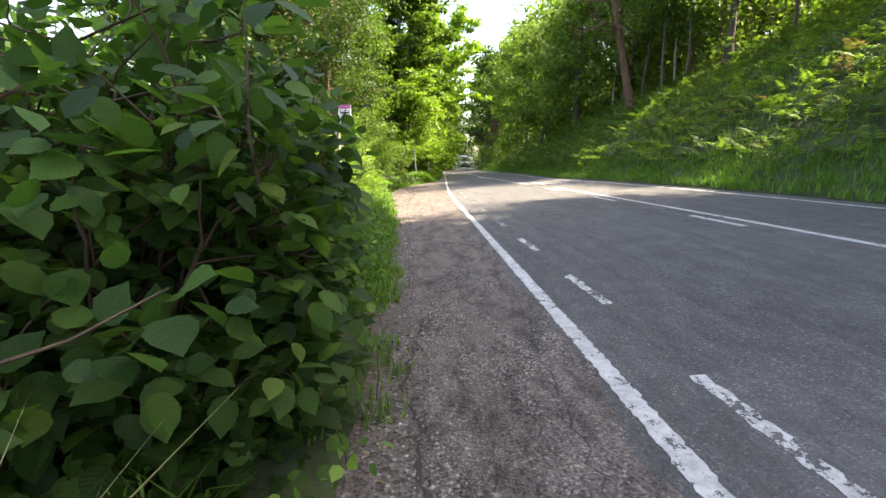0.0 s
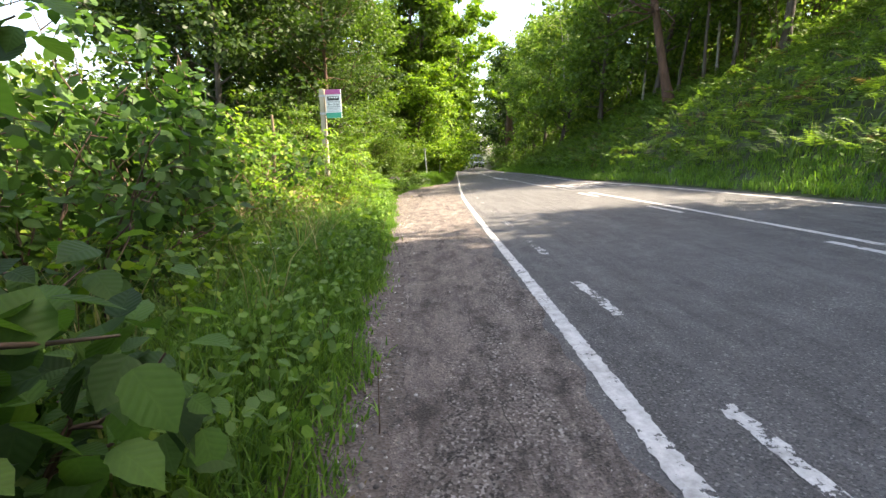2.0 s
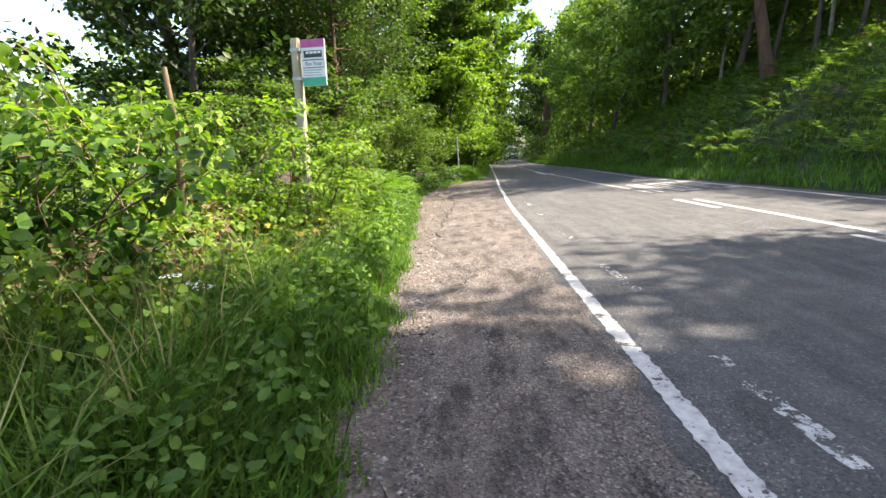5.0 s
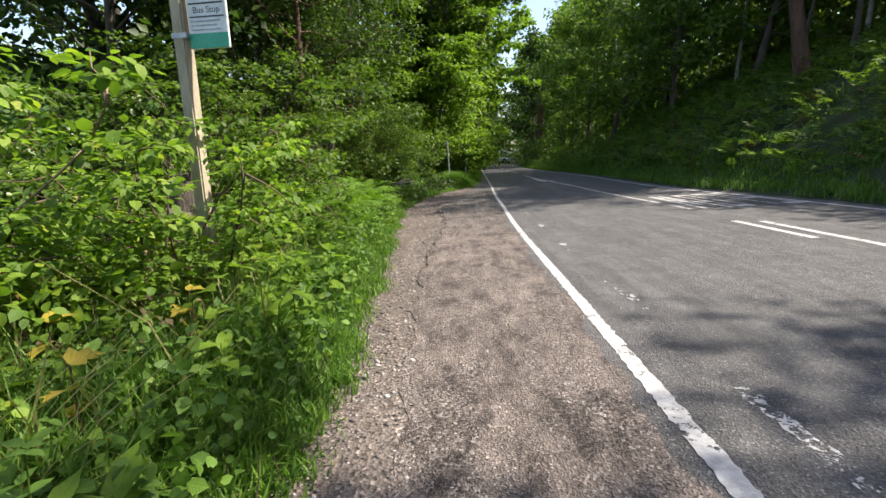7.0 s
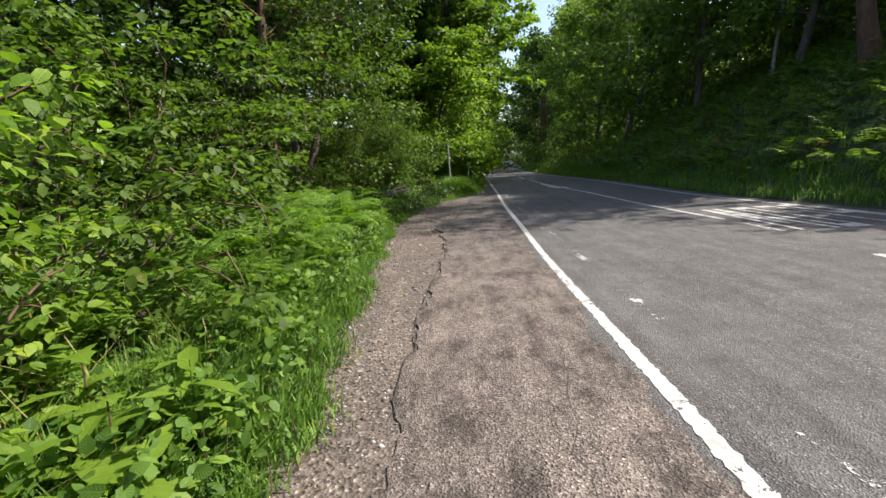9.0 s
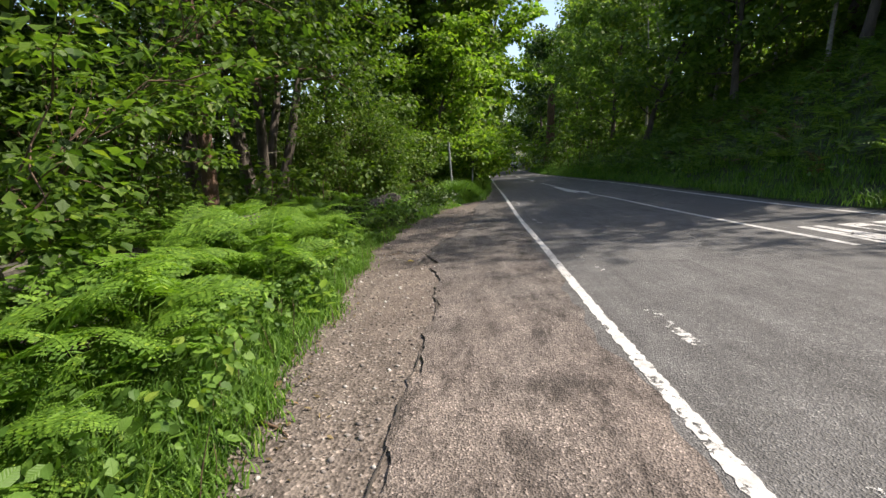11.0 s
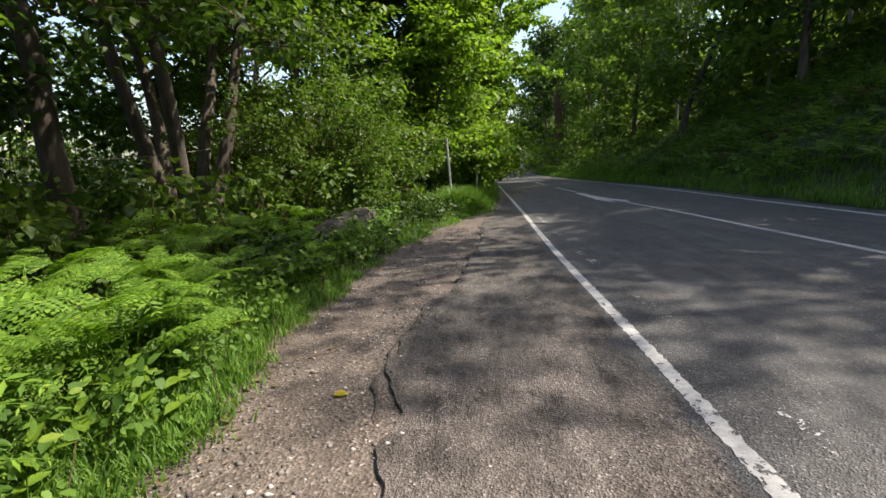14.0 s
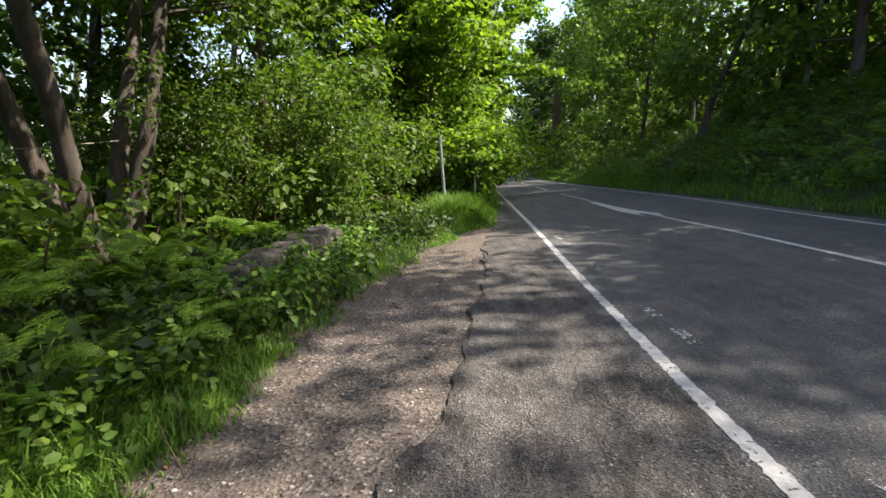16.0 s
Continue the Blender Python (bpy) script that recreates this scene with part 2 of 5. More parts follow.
M_WALLSTONE = plain_material("lichened_wall_stone", (0.035, 0.031, 0.026), (0.12, 0.108, 0.09), 7, 0.92, bumps=0.9, size=0.015)
M_POST = plain_material("weathered_post_wood", (0.25, 0.21, 0.14), (0.50, 0.44, 0.33), 10, 0.85, bumps=0.5, stretch=(1, 1, 0.2))
M_STEEL = plain_material("galvanised_steel", (0.30, 0.31, 0.32), (0.50, 0.51, 0.52), 12, 0.5, 0.6, 0.1)
M_WHITE = plain_material("white_sign_enamel", (0.66, 0.68, 0.68), (0.80, 0.82, 0.82), 6, 0.35, bumps=0.0)
M_MAGENTA = plain_material("magenta_enamel", (0.40, 0.06, 0.22), (0.50, 0.09, 0.29), 6, 0.4, bumps=0.0)
M_GREEN = plain_material("green_enamel", (0.02, 0.33, 0.20), (0.03, 0.40, 0.26), 6, 0.4, bumps=0.0)
M_BLACK = plain_material("black_enamel", (0.012, 0.012, 0.014), (0.03, 0.03, 0.03), 6, 0.45, bumps=0.0)
M_FLOWER = plain_material("white_blossom", (0.62, 0.64, 0.55), (0.80, 0.81, 0.74), 30, 0.7, bumps=0.0)
M_GRAIN = leaf_material("dry_grass_stem", (0.20, 0.19, 0.07), (0.40, 0.37, 0.17), 0.3, 0.6)

# ---- the lie of the land ----
E_Y = [-60, -10, 0, 3, 8, 14, 17, 21, 26, 35, 48, 60, 80, 100, 140, 190, 240, 300]
E_X = [-0.13, -0.37, -0.415, -0.44, -0.485, -0.46, -0.33, -0.20, 0.05, 0.42, 0.98, 1.5, 2.5, 3.6, 5.4, 6.6, 2.0, -12.0]
R_Y = [-60, 0, 10, 16, 20, 24, 30, 45, 60, 80, 100, 140, 190, 240, 300]
R_X = [5.8, 5.52, 5.2, 5.02, 4.80, 4.92, 5.2, 5.6, 6.3, 7.4, 8.6, 10.4, 11.7, 7.2, -6.0]
V_Y = [-60, -8, 0, 3.5, 6.5, 10, 14, 17.5, 18.5, 19.5, 21, 22.5, 24, 25.5, 27, 30, 34, 45, 60, 100, 190, 300]
V_X = [-1.5, -1.5, -1.58, -1.86, -2.02, -2.30, -2.64, -2.92, -2.98, -2.85, -2.70, -2.35, -1.96, -1.45, -0.85, -0.48, -0.10, 0.45, 1.0, 3.1, 6.0, -12.6]
L_Y = [-200, -40, -10, 0, 5, 10, 15, 20, 30, 50, 80, 110, 160, 400]
L_Z = [-0.6, -0.10, -0.02, 0, -0.015, -0.065, -0.155, -0.285, -0.46, -0.83, -1.25, -1.65, -2.3, -4.5]


def smooth_table(y, ys, xs):
    h = 1.2
    return sum(np.interp(np.asarray(y, float) + d, ys, xs) for d in (-h, -h / 2, 0, h / 2, h)) / 5


def edge(y):
    return smooth_table(y, E_Y, E_X)


def right(y):
    return smooth_table(y, R_Y, R_X)


def verge(y):
    y = np.asarray(y, float)
    return np.interp(y, V_Y, V_X) + 0.05 * np.sin(y * 3.1) + 0.04 * np.sin(y * 7.3 + 1)


def road_z(x, y):
    s = 0.076 * np.interp(y, [30, 60], [1, 0.6])
    return s * np.clip(x, -3.2, 9) + smooth_table(y, L_Y, L_Z)


def wobble(x, y):
    return 0.5 * np.sin(x * 0.9 + 1.3 * np.sin(y * 0.37)) * np.sin(y * 0.71 + 0.4) + 0.3 * np.sin(x * 2.3 + y * 1.7) * np.sin(y * 2.9 - x)


def ground_z(x, y):
    """Height of the land: road level, a low verge and drop on the open side, the wooded bank on the other."""
    x, y = np.asarray(x, float), np.asarray(y, float)
    z = road_z(x, y)
    off = verge(y) - x                     # beyond the verge, on the open side
    lump = np.interp(off, [0, 0.25, 1.2, 2.2, 5, 12, 40], [0, 0.03, 0.10, 0.05, -0.25, -0.8, -2.0])
    zl = z + lump + np.interp(off, [0.2, 1.5], [0, 0.10]) * wobble(x, y)
    up = x - right(y) - 0.35
    tall = np.interp(y, [-20, 30, 55, 90, 200], [1, 1, 0.75, 0.55, 0.5])
    bank = np.interp(up, [0, 0.5, 1.5, 3.5, 8.5, 16, 60, 250], [0, 0.22, 0.90, 2.45, 5.6, 7.8, 15, 21]) * tall
    zr = z + bank + np.interp(up, [0.3, 2.5], [0, 0.22]) * wobble(x * 0.8, y * 0.8)
    out = np.where(off > 0, zl, z)
    return np.where(up > 0, zr, out)


def mesh_object(name, verts, faces, mat, parent=None, label="", smooth=True):
    me = bpy.data.meshes.new(name)
    me.from_pydata(verts, [], faces)
    me.materials.append(mat)
    if smooth:
        me.polygons.foreach_set("use_smooth", np.ones(len(me.polygons), bool))
    me.update()
    ob = new(name, me)
    if parent:
        ob.parent = parent
    if label:
        ob["label"] = label
    return ob


def part(name, bm, mat, parent, label=""):
    me = bpy.data.meshes.new(name)
    bm.to_mesh(me)
    bm.free()
    me.materials.append(mat)
    ob = new(name, me)
    ob.parent = parent
    if label:
        ob["label"] = label
    return ob


def strip(name, ys, left, rightx, lift, mat, nx=6, skirt=0.06, parent=None):
    """A sheet along the road between two lines, lifted over the road's level, with a skirt at its sides."""
    verts, faces = [], []
    us = np.linspace(0, 1, nx)
    for y, a, b in zip(ys, left, rightx):
        row = a + (b - a) * us
        zz = road_z(row, np.full(nx, y)) + (lift(y) if callable(lift) else lift)
        verts.append((row[0] - 0.004, y, zz[0] - skirt))
        verts += [(x, y, z) for x, z in zip(row, zz)]
        verts.append((row[-1] + 0.004, y, zz[-1] - skirt))
    w = nx + 2
    for i in range(len(ys) - 1):
        for j in range(w - 1):
            p = i * w + j
            faces.append((p, p + 1, p + w + 1, p + w))
    return mesh_object(name, verts, faces, mat, parent, smooth=False)


# ground: one sheet to the horizon
gx = np.concatenate([[-900, -500, -250, -120, -70, -45, -30], np.arange(-22, -6, 1.0), np.arange(-6, 0, 0.2), np.arange(0, 5, 0.8), np.arange(5, 9, 0.25), np.arange(9, 20, 0.6), [20, 23, 27, 32, 40, 50, 65, 90, 150, 300, 600, 900]])
gy = np.concatenate([[-900, -400, -200, -100, -60, -40, -25, -15], np.arange(-10, 34, 0.4), np.arange(34, 60, 1.0), np.arange(60, 130, 3), [130, 140, 150, 165, 180, 200, 230, 260, 300, 400, 600, 900, 1500]])
GX, GY = np.meshgrid(gx, gy)
on_road = (GX > verge(GY) - 0.1) & (GX < right(GY) + 0.45)
GZ = ground_z(GX, GY) - np.where(on_road, 0.09, 0.0)
n1, n2 = GX.shape
idx = np.arange(n1 * n2).reshape(n1, n2)
quads = np.stack([idx[:-1, :-1], idx[:-1, 1:], idx[1:, 1:], idx[1:, :-1]], -1).reshape(-1, 4)
ground = mesh_object("ground", np.stack([GX, GY, GZ], -1).reshape(-1, 3).tolist(), quads.tolist(), M_EARTH)
tagged(ground, "dark leaf-littered earth under verge and wooded bank", "ground", kind="structure")

ys_road = np.concatenate([np.arange(-60, -8, 2), np.arange(-8, 40, 0.25), np.arange(40, 300, 2.0)])
road = strip("road", ys_road, edge(ys_road) - 0.40, right(ys_road) + 0.42, 0.0, M_ROAD, 8)
tagged(road, "grey worn asphalt road with white markings", "road", kind="structure")

# the shoulder: worn tarmac beside the edge line, and loose gravel towards the grass
C_Y = [-60, -6, 0, 4, 8, 10.7, 12.4, 14, 15, 16.4, 17.2, 18.3, 19.3, 20.5, 21.7, 24.6, 27, 30, 300]
C_X = [-1.30, -1.32, -1.40, -1.55, -1.75, -1.86, -1.82, -1.73, -1.71, -1.80, -1.95, -1.83, -1.52, -1.40, -1.20, -1.04, -0.55, -0.35, -12.4]


def tarmac_edge(y):
    y = np.asarray(y, float)
    e = np.interp(y, C_Y, C_X) + 0.030 * np.sin(y * 5.7) + 0.014 * np.sin(y * 14.1 + 0.7) + 0.008 * np.sin(y * 33) + np.where(y > 16, 0.03 * np.sin(y * 8.3 + 2), 0)
    return np.minimum(e, edge(y) - 0.2)


ys_sh = np.concatenate([np.arange(-60, -8, 2), np.arange(-8, 32, 0.06)])
shoulder = strip("pavement_shoulder", ys_sh, tarmac_edge(ys_sh), edge(ys_sh) - 0.10 + 0.035 * np.sin(ys_sh * 2.1) + 0.03 * np.sin(ys_sh * 5.3 + 1) + 0.02 * np.sin(ys_sh * 13.7), 0.0015, M_SHOULDER, 5, 0.012)
tagged(shoulder, "cracked brownish tarmac shoulder beside the road", "pavement", kind="structure")
gravel = strip("pavement_gravel", ys_sh, verge(ys_sh) - 0.35, tarmac_edge(ys_sh) + 0.03, lambda y: float(np.interp(y, [9, 12], [-0.004, -0.020])), M_GRAVEL, 6, 0.1)
tagged(gravel, "loose grey-brown gravel strip edging the grass verge", "pavement", kind="structure")


def marking(name, y0, y1, off_fn, width, mat, lift=0.004, step=0.12, ragged=0.006, label=""):
    ys = np.arange(y0, y1 + 1e-6, step) if y1 - y0 > step * 2 else np.linspace(y0, y1, 5)
    c = off_fn(ys)
    width = width(ys) if callable(width) else np.full(len(ys), width)
    r1, r2 = rng.uniform(-ragged, ragged, len(ys)), rng.uniform(-ragged, ragged, len(ys))
    verts, faces = [], []
    for i, y in enumerate(ys):
        for x in (c[i] - width[i] / 2 + r1[i], c[i] + width[i] / 2 + r2[i]):
            verts.append((x, y, float(road_z(x, y)) + lift))
    for i in range(len(ys) - 1):
        faces.append((2 * i, 2 * i + 1, 2 * i + 3, 2 * i + 2))
    return mesh_object(name, verts, faces, mat, road, label, smooth=False)


marking("edge_line", -20, 150, edge, lambda y: np.interp(y, [5, 13], [0.104, 0.084]), M_PAINT, step=0.03, ragged=0.009, label="continuous white edge line, slightly ragged")
marking("far_edge_line", -20, 150, lambda y: right(y) + 0.0, 0.10, M_PAINT, step=0.4, label="thin white far edge line")
D_Y = [0, 2.06, 4.12, 6.16, 8.29, 10.27, 12.35, 14.49, 16.51, 18.5, 20.54]
D_X = [0.0, -0.03, -0.06, -0.07, -0.08, -0.08, -0.09, -0.06, -0.02, 0.03, 0.06]
for k in range(-3, 14):
    y1 = 2.06 * k
    worn = M_WORN if k < 3 else M_FADED if k < 5 else M_GONE
    marking("lane_dash", y1 - 0.93, y1, lambda y: np.interp(y, [-8, *D_Y, 28], [0.05, *D_X, 0.35]) + 0.03 * (y1 - y), 0.085, worn, step=0.05, ragged=0.012, label="flaking white dash")


def centre(y):
    return np.interp(y, [-20, 0, 5, 10, 13, 18, 24, 28, 35, 60, 100, 190], [3.5, 3.25, 3.12, 3.02, 2.96, 2.86, 2.88, 2.72, 2.85, 3.9, 6.0, 9.0])


marking("centre_line", -20, 12.9, lambda y: centre(y) + 0.07, 0.10, M_PAINT, label="solid white centre line")
for y0, y1 in ((-8.1, -6.8), (-4.2, -2.9), (-0.25, 1.05), (3.7, 5.0), (7.7, 8.9), (11.5, 13.1)):
    marking("centre_dash", y0, y1, lambda y: centre(y) - 0.22, 0.10, M_PAINT)
marking("centre_line", 14.6, 15.6, lambda y: centre(y) - 0.02, 0.08, M_WORN)
marking("centre_line", 16.0, 26.4, lambda y: centre(y), 0.09, M_PAINT)
marking("centre_line", 31.5, 36, lambda y: centre(y), 0.10, M_PAINT)
for y0 in range(40, 120, 9):
    marking("centre_dash", y0, y0 + 4, lambda y: centre(y), 0.12, M_PAINT, step=0.5)


def flat_marking(name, outline, mat, label):
    verts = [(x, y, float(road_z(x, y)) + 0.006) for x, y in outline]
    return mesh_object(name, verts, [tuple(range(len(verts)))], mat, road, label, smooth=False)


flat_marking("deflection_arrow", [(2.80, 26.2), (2.72, 27.2), (2.62, 27.2), (2.55, 26.6), (2.42, 27.9), (2.50, 29.4), (2.56, 31.0), (2.78, 31.0), (2.74, 29.2), (2.82, 27.8), (3.0, 27.0)], M_PAINT, "white painted deflection arrow")


def letter(name, strokes, x0, y0, w, h):
    """A letter painted for the oncoming traffic, from bars in a unit box."""
    bm = bmesh.new()
    for (ax, ay, bx, by, tx, ty) in strokes:
        pts = [(ax - tx, ay - ty), (ax + tx, ay - ty) if ay == by else (ax + tx, ay + ty), (bx + tx, by + ty), (bx - tx, by + ty) if ay == by else (bx - tx, by - ty)]
        if ay == by:
            pts = [(ax, ay - ty), (bx, by - ty), (bx, by + ty), (ax, ay + ty)]
        else:
            pts = [(ax - tx, ay), (ax + tx, ay), (bx + tx, by), (bx - tx, by)]
        vs = []
        for u, v in pts:
            x, y = x0 - u * w, y0 - v * h
            vs.append(bm.verts.new((x, y, float(road_z(x, y)) + 0.006)))
        bm.faces.new(vs)
    bmesh.ops.recalc_face_normals(bm, faces=bm.faces)
    return part(name, bm, M_PAINT, road, "white painted road letter")


T = 0.09
letter("painted_letter_s", [(0, 0.05, 1, 0.05, 0, 0.05), (0, 0.5, 1, 0.5, 0, 0.05), (0, 0.95, 1, 0.95, 0, 0.05), (0.1, 0.55, 0.1, 0.9, T, 0), (0.9, 0.1, 0.9, 0.45, T, 0)], 4.95, 17.4, 0.30, 2.8)
letter("painted_letter_l", [(0.1, 0.1, 0.1, 1.0, T, 0), (0, 0.05, 1, 0.05, 0, 0.05)], 4.52, 17.4, 0.30, 2.8)
letter("painted_letter_o", [(0.1, 0.1, 0.1, 0.9, T, 0), (0.9, 0.1, 0.9, 0.9, T, 0), (0, 0.05, 1, 0.05, 0, 0.05), (0, 0.95, 1, 0.95, 0, 0.05)], 4.08, 17.4, 0.32, 2.8)
letter("painted_letter_w", [(0.0, 1.0, 0.25, 0.0, T, 0), (0.5, 0.8, 0.3, 0.0, T, 0), (0.5, 0.8, 0.7, 0.0, T, 0), (1.0, 1.0, 0.75, 0.0, T, 0)], 3.62, 17.4, 0.46, 2.8)

# ---- plant builders ----
LEAF_SHAPES = {
    # outline points (along, across) of one side from base to tip; mirrored about the midrib
    "diamond": [(0.45, 0.5)],
    "oval": [(0.22, 0.40), (0.62, 0.42)],
    "broad": [(0.08, 0.34), (0.38, 0.52), (0.72, 0.34)],
    "toothed": [(0.03, 0.22), (0.16, 0.44), (0.22, 0.42), (0.40, 0.53), (0.46, 0.49), (0.64, 0.42), (0.70, 0.35), (0.86, 0.15)],
    "maple": [(0.02, 0.30), (0.30, 0.62), (0.42, 0.30), (0.70, 0.42), (0.74, 0.18)],
}


def unit(v):
    return v / np.maximum(np.linalg.norm(v, axis=-1, keepdims=True), 1e-9)


def rand_dirs(n):
    return unit(rng.normal(size=(n, 3)))


def leaves(base, along, normal, length, width, shape="oval", fold=0.18, droop=0.15):
    """Vertices and faces of many folded leaves."""
    base, along = np.asarray(base, float), unit(np.asarray(along, float))
    side = unit(np.cross(along, normal))
    nor = np.cross(side, along)
    n = len(base)
    length, width = np.broadcast_to(length, n), np.broadcast_to(width, n)
    prof = LEAF_SHAPES[shape]
    k = len(prof)
    cols = [base]
    for u, v in prof:                       # midrib points
        cols.append(base + along * (u * length)[:, None] - nor * (droop * u * u * length)[:, None])
    cols.append(base + along * length[:, None] - nor * (droop * length)[:, None])
    for sgn in (1, -1):
        for u, v in prof:
            cols.append(base + along * (u * length)[:, None] + side * (sgn * v * width)[:, None] + nor * (fold * v * width - droop * u * u * length)[:, None])
    V = np.stack(cols, 1)
    w = 2 + 3 * k
    tip, a0, b0 = k + 1, k + 2, 2 * k + 2
    if k == 1:                              # a diamond: two triangles folded along the midrib
        V = V[:, [0, 2, 3, 4]]
        F = [np.array(p)[None] + (np.arange(n) * 4)[:, None] for p in ((0, 1, 2), (0, 3, 1))]
        return V.reshape(-1, 3), [np.concatenate(F)], np.tile([(0, 0, 0), (1, 0, 0), (0.45, 0.5, 0), (0.45, -0.5, 0)], (n, 1))
    tris, quads = [], []
    for s0, flip in ((a0, False), (b0, True)):
        t1 = (0, 1, s0)
        t2 = (k, tip, s0 + k - 1)
        tris += [t1[::-1] if flip else t1, t2[::-1] if flip else t2]
        for i in range(1, k):
            q = (i, i + 1, s0 + i, s0 + i - 1)
            quads.append(q[::-1] if flip else q)
    o = (np.arange(n) * w)[:, None]
    T3 = np.concatenate([np.array(p)[None] + o for p in tris])
    Q4 = np.concatenate([np.array(p)[None] + o for p in quads]) if quads else np.zeros((0, 4), int)
    place = [(0, 0, 0)] + [(u, 0, 0) for u, v in prof] + [(1, 0, 0)] + [(u, v, 0) for u, v in prof] + [(u, -v, 0) for u, v in prof]
    return V.reshape(-1, 3), [T3, Q4], np.tile(place, (n, 1))


class Soup:
    """Gathers faces of many small pieces into one mesh."""

    def __init__(self):
        self.v, self.t, self.q, self.p, self.n = [], [], [], [], 0

    def add(self, verts, faces, place=None):
        for f in faces:
            if len(f):
                (self.t if f.shape[1] == 3 else self.q).append(f + self.n)
        self.v.append(verts)
        self.p.append(np.full((len(verts), 3), 0.3) if place is None else place)
        self.n += len(verts)
        return self

    def mesh(self, name, mat, smooth=False):
        v = np.concatenate(self.v).astype(np.float32)
        t = np.concatenate(self.t) if self.t else np.zeros((0, 3), int)
        q = np.concatenate(self.q) if self.q else np.zeros((0, 4), int)
        me = bpy.data.meshes.new(name)
        me.vertices.add(len(v))
        me.vertices.foreach_set("co", v.ravel())
        loops = np.concatenate([t.ravel(), q.ravel()]).astype(np.int32)
        starts = np.concatenate([np.arange(len(t)) * 3, len(t) * 3 + np.arange(len(q)) * 4]).astype(np.int32)
        me.loops.add(len(loops))
        me.loops.foreach_set("vertex_index", loops)
        me.polygons.add(len(starts))
        me.polygons.foreach_set("loop_start", starts)
        if smooth:
            me.polygons.foreach_set("use_smooth", np.ones(len(starts), bool))
        me.update(calc_edges=True)
        me.validate()
        if len(me.vertices) == len(v):
            me.attributes.new("leaf_place", "FLOAT_VECTOR", "POINT").data.foreach_set("vector", np.concatenate(self.p).astype(np.float32).ravel())
        me.materials.append(mat)
        return me


def tube(points, radii, sides=6):
    p, r = np.asarray(points, float), np.asarray(radii, float)
    d = unit(np.gradient(p, axis=0))
    ref = np.where(np.abs(d[:, 2:3]) > 0.9, [[1.0, 0, 0]], [[0, 0, 1.0]])
    a = unit(np.cross(d, ref))
    b = np.cross(d, a)
    ang = np.linspace(0, 2 * np.pi, sides, endpoint=False)
    ring = p[:, None] + r[:, None, None] * (np.cos(ang)[None, :, None] * a[:, None] + np.sin(ang)[None, :, None] * b[:, None])
    m = len(p)
    i = np.arange(m - 1)[:, None] * sides
    j = np.arange(sides)[None]
    k = (j + 1) % sides
    q = np.stack([i + j, i + k, i + sides + k, i + sides + j], -1).reshape(-1, 4)
    return ring.reshape(-1, 3), [q]


def limb(start, direction, length, r0, r1, bend=0.25, rise=0.15, n=7):
    """A wandering tapered branch: its points and radii."""
    d = unit(np.asarray(direction, float))
    p = [np.asarray(start, float)]
    for _ in range(n - 1):
        d = unit(d + rng.normal(size=3) * bend / math.sqrt(n) + np.array([0, 0, rise / n]))
        p.append(p[-1] + d * length / (n - 1))
    return np.array(p), np.linspace(r0, r1, n)


def leaf_cloud(soup, centres, radii, per, size, shape, flat=0.55, level=0.6, ratio=0.75, out_from=None):
    """Clumps of leaves round the centres, leaning outwards and mostly face up."""
    centres = np.asarray(centres, float)
    m = len(centres)
    c = np.repeat(centres, per, 0)
    r = np.repeat(np.broadcast_to(radii, m), per)
    off = rand_dirs(m * per) * (rng.uniform(0.15, 1, m * per) ** 0.5)[:, None] * r[:, None]
    off[:, 2] *= flat
    pos = c + off
    al = unit(unit(off) + rand_dirs(m * per) * 0.8 + [0, 0, -0.15])
    nor = unit(np.array([0, 0, 1.0]) * level + rand_dirs(m * per) * (1 - level) * 1.3 + unit(off) * 0.35)
    s = size * rng.uniform(0.6, 1.25, m * per)
    soup.add(*leaves(pos, al, nor, s, s * ratio, shape, droop=rng.uniform(0.05, 0.3)))


def thing(name, at, label, category, group=""):
    ob = new(name)
    ob.empty_display_size = 0.2
    ob.location = at
    return tagged(ob, label, category, group)


def child(name, me, parent, label=""):
    ob = new(name, me)
    ob.parent = parent
    if label:
        ob["label"] = label
    return ob


